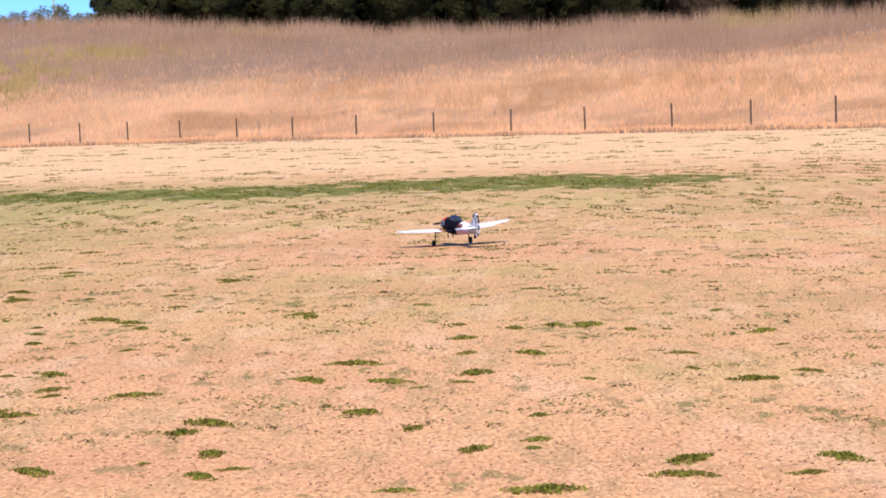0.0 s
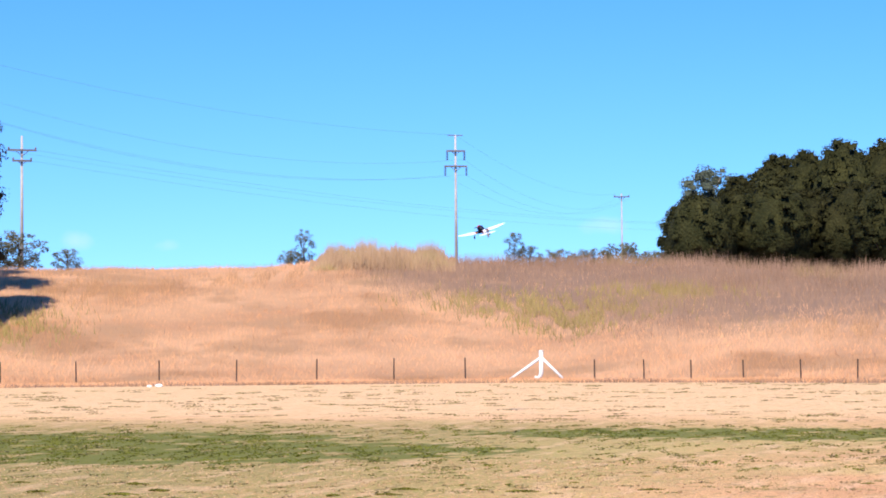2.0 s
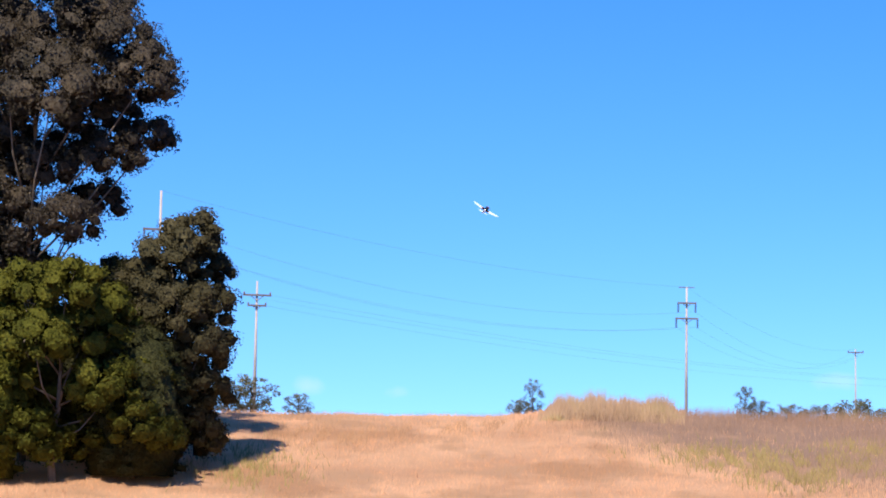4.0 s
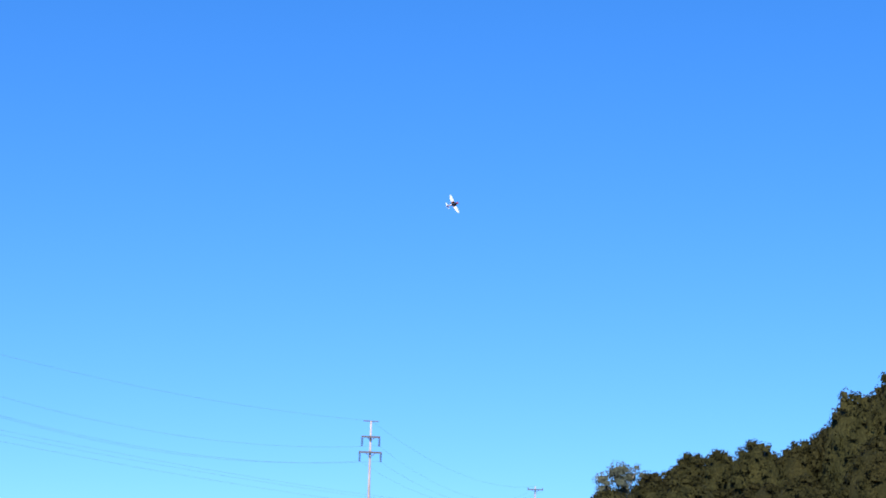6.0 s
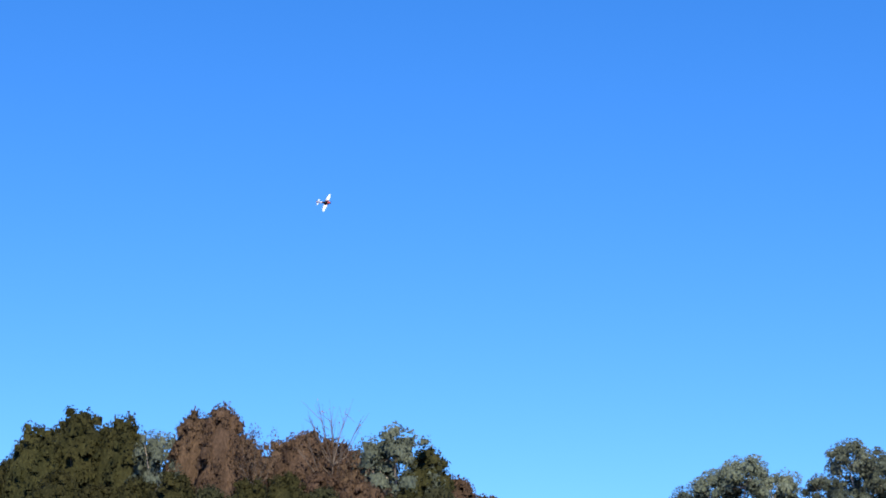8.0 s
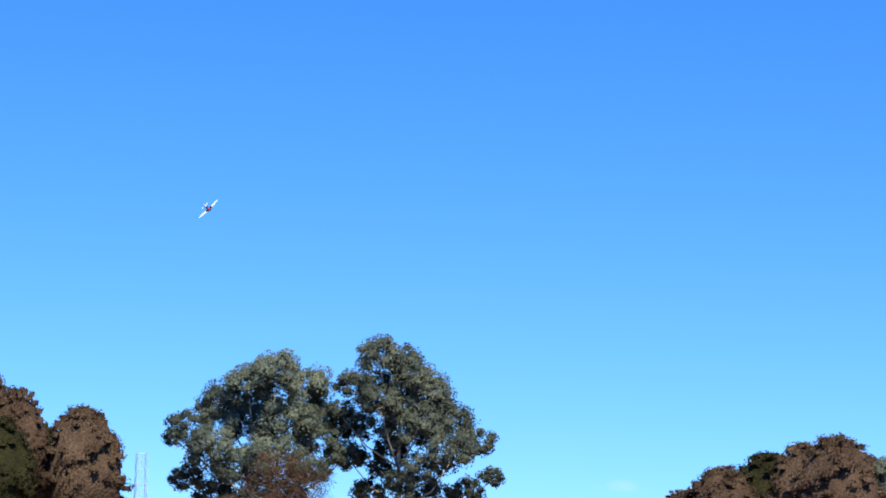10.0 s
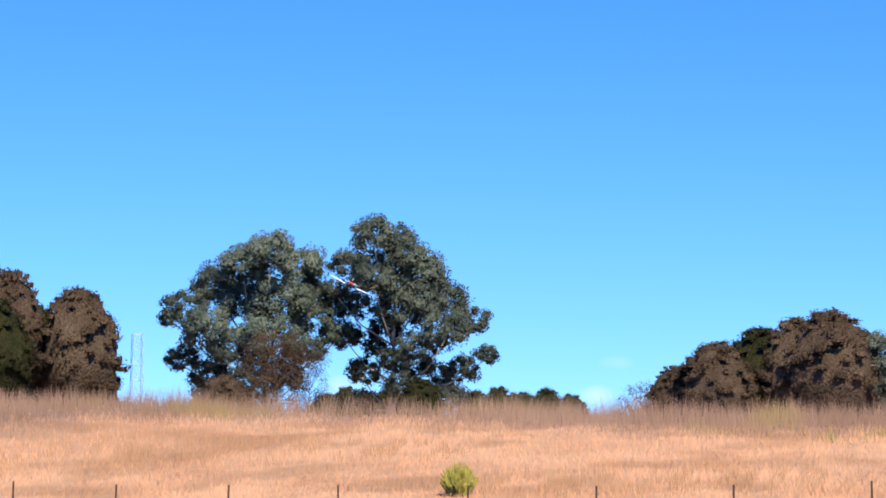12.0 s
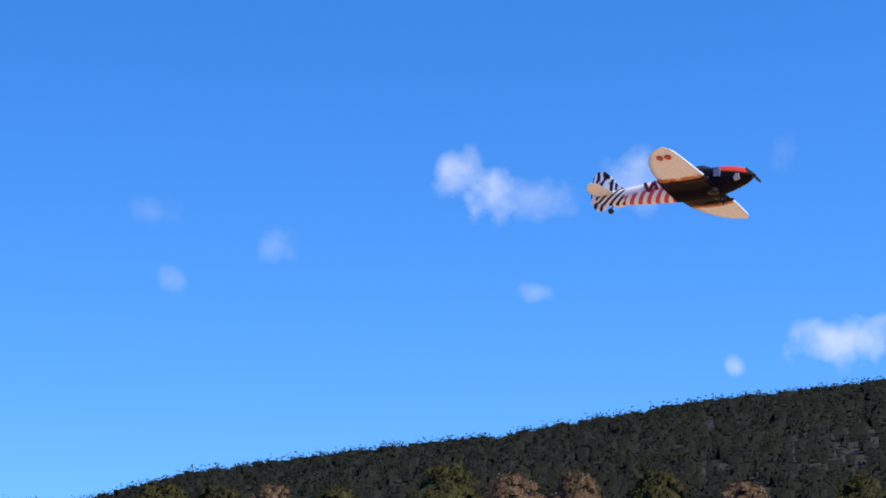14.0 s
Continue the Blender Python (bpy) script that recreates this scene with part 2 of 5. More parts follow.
# the blue of far-off haze is mixed into this leaf colour
FAR_LEAF = foliage("haze_tinted_forest_leaves", (0.008, 0.0115, 0.0105), (0.018, 0.020, 0.0155), 0.1)
BARK = surface("grey_brown_bark", (0.10, 0.075, 0.055), (0.20, 0.16, 0.12), 2.0, stretch=(1, 1, 0.2))
PALE_BARK = surface("pale_gum_bark", (0.30, 0.25, 0.19), (0.55, 0.48, 0.40), 1.5, stretch=(1, 1, 0.25))
TWIG = surface("dry_brown_twig", (0.14, 0.085, 0.055), (0.26, 0.17, 0.11), 3.0)
POST = surface("weathered_fence_post", (0.05, 0.033, 0.025), (0.12, 0.08, 0.06), 6.0, stretch=(1, 1, 0.2))
WHITE_PAINT = surface("white_painted_pipe", (0.72, 0.72, 0.70), (0.84, 0.84, 0.82), 3.0, 0.45, 0.1)
POLE_WOOD = surface("grey_power_pole", (0.33, 0.29, 0.27), (0.50, 0.45, 0.42), 2.0, stretch=(1, 1, 0.1))
ARM = surface("dark_crossarm", (0.10, 0.09, 0.10), (0.20, 0.18, 0.18), 3.0)
# distance haze is put into the steel's colour: paler and bluer
HAZED_STEEL = surface("hazed_galvanised_steel", (0.50, 0.53, 0.58), (0.64, 0.67, 0.72), 0.5, 0.5, 0.1, 0.0)
CABLE = surface("power_cable", (0.10, 0.11, 0.13), (0.16, 0.17, 0.19), 0.5, 0.5, 0.1)
WALL_PAINT = surface("cream_house_wall", (0.50, 0.42, 0.33), (0.64, 0.55, 0.45), 1.0)
ROOF = surface("brown_roof_tiles", (0.13, 0.075, 0.05), (0.22, 0.13, 0.09), 2.0)
GLASS, _n, _l, _b = shader("dark_window_glass", 0.08)
_b.inputs["Base Color"].default_value = (0.03, 0.035, 0.04, 1)


# ---- mesh helpers ----
def raw_mesh(name, verts, faces, mats=(), index=None, smooth=False, normals=None):
    """A mesh from arrays; faces is an (n, k) array."""
    me = bpy.data.meshes.new(name)
    verts, faces = np.asarray(verts, dtype=np.float32), np.asarray(faces, dtype=np.int32)
    k = faces.shape[1]
    me.vertices.add(len(verts))
    me.vertices.foreach_set("co", verts.ravel())
    me.loops.add(faces.size)
    me.loops.foreach_set("vertex_index", faces.ravel())
    me.polygons.add(len(faces))
    me.polygons.foreach_set("loop_start", np.arange(0, faces.size, k, dtype=np.int32))
    me.polygons.foreach_set("loop_total", np.full(len(faces), k, dtype=np.int32))
    if index is not None:
        me.polygons.foreach_set("material_index", np.asarray(index, dtype=np.int32))
    me.polygons.foreach_set("use_smooth", np.full(len(faces), smooth, dtype=bool))
    for m in mats:
        me.materials.append(m)
    me.update(calc_edges=True)
    me.validate()
    if normals is not None:
        me.normals_split_custom_set_from_vertices(normals)
    return me


def part(name, bm, material, parent=None, label="", smooth=False):
    """Links a bmesh as one mesh object under a thing or a part."""
    me = bpy.data.meshes.new(name)
    bm.to_mesh(me)
    bm.free()
    for m in material if isinstance(material, (list, tuple)) else (material,):
        me.materials.append(m)
    if smooth:
        me.polygons.foreach_set("use_smooth", np.ones(len(me.polygons), dtype=bool))
    ob = new(name, me)
    ob.parent = parent
    return tagged(ob, label)


def mesh_part(name, me, parent, label=""):
    ob = new(name, me)
    ob.parent = parent
    return tagged(ob, label)


def thing(name, m, label, category, group="", kind=""):
    ob = new(name)
    ob.matrix_world = m
    return tagged(ob, label, category, group, kind)


def tube(bm, pts, radii, sides=7):
    """A tapered tube through points."""
    pts = [Vector(p) for p in pts]
    rings = []
    for i, p in enumerate(pts):
        d = (pts[min(i + 1, len(pts) - 1)] - pts[max(i - 1, 0)]).normalized()
        u = d.cross(Vector((0.31, 0.87, 0.12)) if abs(d.y) < 0.9 else Vector((1, 0, 0))).normalized()
        v = d.cross(u)
        rings.append([bm.verts.new(p + (u * math.cos(a) + v * math.sin(a)) * radii[i]) for a in (2 * math.pi * k / sides for k in range(sides))])
    for a, b in zip(rings, rings[1:]):
        for k in range(sides):
            bm.faces.new((a[k], a[(k + 1) % sides], b[(k + 1) % sides], b[k]))
    bm.faces.new(rings[0][::-1])
    bm.faces.new(rings[-1])


def box(bm, c, s, m=Matrix()):
    g = bmesh.ops.create_cube(bm, size=1, matrix=m @ Matrix.Translation(c) @ Matrix.Diagonal((*s, 1)))
    return g["verts"]


# ---- the ground ----
def table(az, pairs):
    return np.interp(az, [p[0] for p in pairs], [p[1] for p in pairs])


FENCE = [(-90, 70), (-60, 76), (-36, 84), (-31, 92), (-20, 98), (-10, 104), (0, 117), (8, 131), (12.2, 139), (27, 139), (60, 139)]
EDGE = [(a, d + 0.5) for a, d in FENCE]
MOWN = [(-90, 66), (-60, 72), (-36, 82), (-32, 87), (-22, 90), (-10, 98), (0, 109), (8, 122), (12, 127), (27, 127), (60, 127)]
# share of the slope below the dead weeds
WEED_LOW = [(-48, 0.66), (-30, 0.74), (-12, 0.70), (-9, 0.55), (0, 0.42), (8, 0.28), (12, 0.32), (16, 0.56), (18, 1.0), (33, 1.2)]
CREST = [(-70, 1.45), (-46, 1.5), (-40, 1.5), (-32, 1.38), (-29, 1.42), (-22, 1.52), (-16, 1.62), (-11, 1.72), (-5, 1.7), (-2, 1.68), (2, 1.8),
         (6, 2.05), (9, 2.25), (12, 2.25), (15, 2.4), (17, 2.45), (19, 2.3), (21, 2.22), (24, 2.25), (27, 2.2), (40, 2.2), (70, 1.6)]
RANGE = [(-150, 3.0), (-120, 5.0), (-95, 8.2), (-78, 8.0), (-73, 7.55), (-68, 6.78), (-64, 6.35), (-60, 5.8), (-57, 4.95), (-54, 5.05), (-51, 4.7), (-46, 3.2), (-38, 0.5), (-30, 0.0)]


def ground_z(az, r):
    """Height of the ground at az degrees and r metres from the camera's foot (arrays or numbers)."""
    az, r = np.asarray(az, dtype=float), np.asarray(r, dtype=float)
    e = table(az, EDGE)
    rc = e + 55
    zc = 1.6 + rc * np.tan(np.radians(table(az, CREST)))
    t = np.clip((r - e) / 55, 0, 1)
    rise = zc * (0.55 * t + 0.45 * (t * t * (3 - 2 * t))) * np.clip(t * 6, 0, 1) ** 0.5
    wob = 0.12 * np.sin(az * 1.9 + r * 0.11) * np.sin(r * 0.16 - az * 0.7) * np.clip(t * 4, 0, 1) * np.clip((1.3 - t) * 4, 0, 1)
    back = np.where(r > rc, -0.012 * np.clip(r - rc, 0, 300), 0)
    zr = 900 * np.tan(np.radians(table(az, RANGE)))
    s = np.clip((r - 330) / 670, 0, 1)
    return np.maximum(rise + wob + back, 0) + zr * s * s * (3 - 2 * s)


def build_ground():
    az = np.concatenate([np.arange(-180, -88, 4.0), np.arange(-88, 44, 0.6), np.arange(44, 180, 4.0)])
    r = np.concatenate([[2, 6, 10, 16, 24, 34, 46, 58, 68, 75], np.arange(80, 200, 2.5), np.arange(200, 330, 10), np.arange(330, 1100, 35), [1200, 1500, 2000, 3000, 4600]])
    A, Rr = np.meshgrid(az, r, indexing="ij")
    Z = ground_z(A, Rr)
    a = np.radians(A)
    v = np.stack([-np.sin(a) * Rr, np.cos(a) * Rr, Z], -1).reshape(-1, 3)
    na, nr = len(az), len(r)
    i, j = np.meshgrid(np.arange(na), np.arange(nr - 1), indexing="ij")
    i2 = (i + 1) % na
    f = np.stack([i * nr + j, i2 * nr + j, i2 * nr + j + 1, i * nr + j + 1], -1).reshape(-1, 4)[:, ::-1]
    mid_r, mid_a = Rr[i, j], A[i, j]
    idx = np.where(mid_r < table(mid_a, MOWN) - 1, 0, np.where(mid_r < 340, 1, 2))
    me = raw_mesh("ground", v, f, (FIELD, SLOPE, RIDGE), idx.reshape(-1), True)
    weeds = np.clip((((Rr - table(A, EDGE)) / 55) - table(A, WEED_LOW)) * 3.5 + 0.2, 0, 1)
    me.attributes.new("weeds", "FLOAT", "POINT").data.foreach_set("value", weeds.astype(np.float32).ravel())
    bm = bmesh.new()
    bm.from_mesh(me)
    bm.verts.ensure_lookup_table()
    ring = [bm.verts[k * nr] for k in range(na)]
    bm.faces.new(ring[::-1]).material_index = 0
    bmesh.ops.recalc_face_normals(bm, faces=bm.faces)
    bm.to_mesh(me)
    bm.free()
    tagged(new("ground", me), "dry mown airfield grass rising to a straw-coloured hillside", "ground", kind="structure")


build_ground()


def stand(az, d, dz=0.0):
    """A point on the ground."""
    h = heading(az, 0) * d
    return Vector((h.x, h.y, float(ground_z(az, d)) + dz))


# ---- trees ----
def leaf_arrays(rng, centres, outward, size):
    """Pointed leaves: (verts, faces) about centres, facing roughly outward."""
    n = len(centres)
    nrm = outward + rng.normal(0, 0.5, (n, 3))
    nrm /= np.linalg.norm(nrm, axis=1, keepdims=True) + 1e-9
    u = np.cross(nrm, rng.normal(0, 1, (n, 3)))
    u /= np.linalg.norm(u, axis=1, keepdims=True) + 1e-9
    w = np.cross(nrm, u)
    s = (size * rng.uniform(0.6, 1.4, n))[:, None]
    v = np.stack([centres - u * s, centres + (u * 0.6 - w * 0.58) * s, centres + (u * 0.6 + w * 0.58) * s], 1).reshape(-1, 3)
    return v, np.arange(3 * n).reshape(-1, 3)


def unit(a):
    return a / (np.linalg.norm(a, axis=-1, keepdims=True) + 1e-9)


def puff(rng, c, r, count, size, core, heart, flat=0.85, own=0.6, ball=None):
    """A round spray of leaves about c: (verts, faces, normals). The leaves shade as one rounded mass that bulges from heart."""
    d = rng.normal(0, 1, (count, 3))
    d[:, 2] += 0.25
    d = unit(d)
    swell = 1 + 0.11 * np.sin(d @ rng.normal(0, 2.6, 3))[:, None] + 0.05 * np.sin(d @ rng.normal(0, 5.5, 3))[:, None]
    inner = 0.72 if core else 0.45
    at = c + d * r * swell * rng.uniform(inner, 1.0, (count, 1)) ** 0.8 * rng.choice([1.0, 1.0, 1.05, 1.11], (count, 1)) * np.array([1, 1, flat])
    v, f = leaf_arrays(rng, at, d + np.array([0, 0, 0.25]), size)
    bulge = unit(at - heart)
    nr = np.repeat(unit(d * own + bulge + np.array([0, 0, 0.25]) + rng.normal(0, 0.2, d.shape)), 3, axis=0)
    if core:
        bv, bf = ball
        wav = 1 + 0.22 * np.sin(bv @ rng.normal(0, 2.6, 3) + rng.uniform(0, 6))[:, None]
        body = c + bv * wav * r * core * np.array([1, 1, flat])
        f = np.concatenate([f, bf + len(v)])
        v = np.concatenate([v, body])
        nr = np.concatenate([nr, unit(bv * own + unit(body - heart))])
    return v, f, nr


# kind: leaf, bark, label, crown foot, puffs, leaves a puff, puff radius, leaf length, outline, limb share, core size
KINDS = {
    "gum": (GUM, PALE_BARK, "tall grey-green gum tree with an open crown and pale trunk", 0.16, 70, 110, 1.3, 0.19, "open", 0.3, 0.7),
    "round": (DENSE, BARK, "dense dark olive tree with a rounded crown", 0.0, 150, 60, 1.0, 0.19, "round", 0.05, 0.8),
    "oval": (DENSE, BARK, "tall dark green tree with an oval crown", 0.0, 150, 60, 1.0, 0.19, "oval", 0.05, 0.8),
    "brown": (BROWN, BARK, "brown-leaved tree with a thick rounded crown", 0.0, 150, 60, 1.0, 0.19, "round", 0.06, 0.8),
    "rust": (RUST, BARK, "rust-red tree with a rounded crown", 0.0, 150, 60, 1.0, 0.19, "round", 0.05, 0.8),
    "lime": (LIME, BARK, "bushy yellow-green tree with leaves to the ground", 0.0, 150, 62, 1.0, 0.20, "round", 0.05, 0.8),
    "dome": (GREYGREEN, BARK, "grey-green tree with a smooth domed crown", 0.1, 150, 60, 1.0, 0.19, "oval", 0.2, 0.8),
    "dead": (TWIG, BARK, "dead leafless tree with thin grey bare branches", 0.4, 40, 5, 1.3, 0.12, "open", 1.0, 0.0),
    "shrub": (SCRUB, BARK, "loose grey-green shrub with ragged top", 0.0, 60, 60, 1.2, 0.26, "open", 0.5, 0.0),
    "autumn": (AUTUMN, BARK, "small tree with orange-yellow autumn leaves", 0.1, 30, 80, 1.8, 0.24, "round", 0.3, 0.6),
    "thin": (BROWN, BARK, "half-bare grey-brown tree with few leaves", 0.1, 44, 90, 1.6, 0.16, "open", 0.8, 0.0),
    "bare": (BUSH, TWIG, "round leafless brown bush of fine twigs", 0.0, 190, 120, 0.95, 0.13, "round", 0.05, 0.7),
    "twiggy": (BUSH, TWIG, "reddish brown half-bare bush of fine branches", 0.0, 70, 90, 1.3, 0.17, "open", 0.9, 0.0),
}


def outline(shape, t):
    if shape == "round":
        return max(1.0 - max(1.5 * t - 0.54, -0.45) ** 2, 0.04) ** 0.5
    if shape == "oval":
        return max(1.0 - max(1.6 * t - 0.63, -0.55) ** 2, 0.04) ** 0.5
    return max(1.0 - (1.70 * t - 0.80) ** 2, 0.04) ** 0.45


def lump(n=2):
    """A ball of quads: six curved faces."""
    u = np.linspace(-1, 1, n + 1)
    a, b = np.meshgrid(u, u, indexing="ij")
    vs, fs = [], []
    for ax in range(3):
        for sg in (1, -1):
            p = np.stack([np.full_like(a, sg), a, b * sg], -1)
            p = np.roll(p, ax, axis=-1).reshape(-1, 3)
            o = len(vs) * (n + 1) ** 2
            vs.append(p / np.linalg.norm(p, axis=1, keepdims=True))
            i, j = np.meshgrid(np.arange(n), np.arange(n), indexing="ij")
            k = o + i * (n + 1) + j
            fs.append(np.stack([k, k + n + 1, k + n + 2, k + 1], -1).reshape(-1, 4))
    vs, back = np.unique(np.round(np.concatenate(vs), 5), axis=0, return_inverse=True)
    f = back.reshape(-1)[np.concatenate(fs)]
    return vs, np.concatenate([f[:, [0, 1, 2]], f[:, [0, 2, 3]]])


PROTO = {}
SMALL_V, SMALL_F = lump(2)
TINY_V, TINY_F = lump(1)


def tree_proto(kind, variant, H):
    leaf, bark, label, foot, n, per, pr, size, shape, limbs, core = KINDS[kind]
    rng = np.random.default_rng(11 + 37 * variant + 101 * sorted(KINDS).index(kind))
    fine = variant >= 10  # trees that fill much of the view get more, smaller leaves
    if fine:
        per, size, n = int(per * 1.9), size * 0.68, int(n * 1.2)
    W = 12.0
    n = max(int(n * (0.35 + 0.65 * H / 20)), 14)
    rs = pr * rng.uniform(0.55, 1.4, n)
    cs = np.zeros((n, 3))
    for i in range(n):
        t = (i + rng.uniform(0, 1)) / n
        r = rs[i]
        z = H * foot + r * 0.6 + (H * (1 - foot) - r * 1.5) * t
        rad = max(W * 0.5 * outline(shape, t) * rng.uniform(0.90, 1.02) - r * 0.8, 0.1)
        a = i * 2.399 + rng.uniform(-0.6, 0.6)
        q = rng.uniform(0.88, 1.0) if i % 4 else rng.uniform(0.2, 0.85)
        if shape == "open":
            q = rng.uniform(0.75, 1.0) if i % 3 else rng.uniform(0.1, 0.8)
        cs[i] = (math.cos(a) * rad * q, math.sin(a) * rad * q, z)
    vs, fs, ns, count = [], [], [], 0
    heart = np.array([0, 0, H * (foot + (1 - foot) * 0.42)])
    if core and shape != "open":
        # shaded heart of the crown: one lobed body of revolution
        rings, sides = 12, 14
        t, a = np.meshgrid((np.arange(rings) + 0.15) / (rings - 0.7), np.arange(sides) * 2 * math.pi / sides, indexing="ij")
        rad = W * 0.5 * np.vectorize(lambda q: outline(shape, q))(t) * (0.73 + 0.07 * np.sin(a * 3 + variant) + 0.05 * np.sin(a * 5 + t * 9))
        rad[-1] *= 0.3
        body = np.stack([np.cos(a) * rad, np.sin(a) * rad, H * foot + H * (1 - foot) * 0.95 * t], -1).reshape(-1, 3)
        i, j = np.meshgrid(np.arange(rings - 1), np.arange(sides), indexing="ij")
        p, q = i * sides + j, i * sides + (j + 1) % sides
        vs.append(body)
        fs.append(np.concatenate([np.stack([p, q, q + sides], -1).reshape(-1, 3), np.stack([p, q + sides, p + sides], -1).reshape(-1, 3)]))
        ns.append(unit(body - heart))
        count = len(body)
    for c, r in zip(cs, rs):
        v, f, nr = puff(rng, c, r, int(per * (r / pr) ** 2), size, core, heart, ball=(TINY_V, TINY_F))
        vs.append(v)
        fs.append(f + count)
        ns.append(nr)
        count += len(v)
    v, f, ns = np.concatenate(vs), np.concatenate(fs), np.concatenate(ns)
    # true to the nominal width and height
    half = np.percentile(np.abs(v[:, :2]), 98.5)
    top = np.percentile(v[:, 2], 99.7)
    k3 = np.array([W / 2 / half, W / 2 / half, H / top])
    v, cs = v * k3, cs * k3
    v[:, 2] = np.maximum(v[:, 2], 0.05)
    crown = raw_mesh("crown", v, f, (leaf,), None, True, ns)
    bm = bmesh.new()
    r0 = 0.16 if limbs > 0.7 else 0.36
    twig = 0.55 if limbs > 0.7 else 1.0
    wob = [(rng.normal(0, 0.18), rng.normal(0, 0.18)) for _ in range(6)]
    spine = [Vector((wob[k][0] * (k > 0), wob[k][1] * (k > 0), H * 0.82 * k / 5 - 0.35 * (k == 0))) for k in range(6)]
    tube(bm, spine, [r0 * 1.25, r0, r0 * 0.8, r0 * 0.6, r0 * 0.4, r0 * 0.12], 8)
    for k in rng.permutation(n)[: int(n * max(limbs, 0.25))]:
        c = Vector(cs[k])
        z0 = max(min(c.z - rng.uniform(1.0, 5.0), H * 0.74), H * 0.08)
        s = z0 / (H * 0.82) * 5
        i = min(int(s), 4)
        p0 = spine[i].lerp(spine[i + 1], s - i)
        mid = p0.lerp(c, 0.5) + Vector((rng.normal(0, 0.3), rng.normal(0, 0.3), -0.4))
        tube(bm, (p0, mid, c), (0.15 * twig, 0.1 * twig, 0.035 * twig), 5)
        if limbs > 0.4:
            for _ in range(4):
                tube(bm, (mid.lerp(c, rng.uniform(0.2, 0.9)), c + Vector(rng.normal(0, 0.9, 3))), (0.03, 0.01), 4)
    me = bpy.data.meshes.new("trunk")
    bm.to_mesh(me)
    bm.free()
    me.materials.append(bark)
    return crown, me, label


def tree(kind, az, top_el, width, d, variant=0, label="", group=""):
    """A tree that stands d metres off and reaches the elevation top_el; width in degrees."""
    foot = stand(az, d)
    h = 1.6 + d * math.tan(radians(top_el)) - foot.z
    w = d * radians(width)
    tall = 20.0 if h > 1.2 * w else (12.0 if h > 0.7 * w else 7.0)
    key = (kind, variant, tall)
    if key not in PROTO:
        PROTO[key] = tree_proto(*key)
    crown, trunk, text = PROTO[key]
    root = thing("tree", Matrix.Translation(foot) @ Matrix.Rotation(az * 1.7 + variant, 4, "Z") @ Matrix.Diagonal((w / 12, w / 12, h / tall, 1)), label or text, "tree", group)
    mesh_part("trunk", trunk, root)
    mesh_part("crown", crown, root)
    return root


def bough_tree(az, d, boughs, leaf, bark, label, trunk=0.3, sprays=9, per=230, size=0.15, seed=0, core=0.66, fork=0.25, lift=0.0):
    """A great tree of separate boughs, each (x, height, radius) in metres from the foot, x to the right as seen from the field."""
    rng = np.random.default_rng(seed)
    foot = stand(az, d)
    root = thing("tree", Matrix.Translation(foot) @ Matrix.Rotation(radians(az), 4, "Z"), label, "tree")
    top = max(z + r for _, z, r in boughs) + lift
    mid_x = sum(b[0] for b in boughs) / len(boughs)
    heart = np.array([mid_x, 0.0, top * 0.5])
    reach = max(abs(b[0] - mid_x) for b in boughs)
    bm = bmesh.new()
    spine = [Vector((mid_x * 0.5 * (k / 5) ** 2 + rng.normal(0, 0.12) * (k > 0), rng.normal(0, 0.12) * (k > 0), top * 0.8 * k / 5 - 0.5 * (k == 0))) for k in range(6)]
    tube(bm, spine, [trunk * q for q in (1.35, 1.0, 0.78, 0.58, 0.38, 0.14)], 9)
    vs, fs, ns, count = [], [], [], 0
    for k, (x, z, r) in enumerate(boughs):
        z += lift
        deep = max(reach * 0.75 * (1 - min(abs(x - mid_x) / (reach + 1), 1) ** 2) ** 0.5, 0.5)
        c = np.array([x, deep * (((k * 0.618) % 1) * 2 - 1) * 0.7, z])
        s = max(min((z * 0.72 - r) / (top * 0.8) * 5, 4.4), 5 * fork * 0.8)
        i = int(s)
        p0 = spine[i].lerp(spine[i + 1], s - i)
        hub = Vector(c) - Vector((0, 0, r * 0.35))
        elbow = p0.lerp(hub, 0.55) + Vector((rng.normal(0, 0.3), rng.normal(0, 0.3), -0.1 * (hub - p0).length))
        if z > 4.5:
            tube(bm, (p0, elbow, hub), (trunk * 0.38, trunk * 0.26, trunk * 0.14), 6)
        for j in range(sprays):
            a, q = j * 2.399 + k, (j + 0.5) / sprays
            up = 1 - 1.75 * q
            ring = max(1 - up * up, 0.05) ** 0.5
            pr = r * rng.uniform(0.30, 0.62)
            pc = c + np.array([math.cos(a) * ring, math.sin(a) * ring, up * 0.8]) * (r * 1.22 - pr * 0.6) * rng.uniform(0.75, 1.15)
            v, f, nr = puff(rng, pc, pr, int(per * pr * pr), size, core, c * 0.5 + heart * 0.5, 0.8, 0.45, (SMALL_V, SMALL_F))
            vs.append(v)
            fs.append(f + count)
            ns.append(nr)
            count += len(v)
            if j % 3 == 0 and z > 4.5:
                tube(bm, (hub, hub.lerp(Vector(pc), 0.5) + Vector((0, 0, -0.15)), Vector(pc)), (trunk * 0.16, trunk * 0.1, trunk * 0.05), 4)
    v = np.concatenate(vs)
    v[:, 2] = np.maximum(v[:, 2], 0.03)
    part("trunk", bm, bark, root, smooth=True)
    mesh_part("crown", raw_mesh("crown", v, np.concatenate(fs), (leaf,), None, True, np.concatenate(ns)), root)


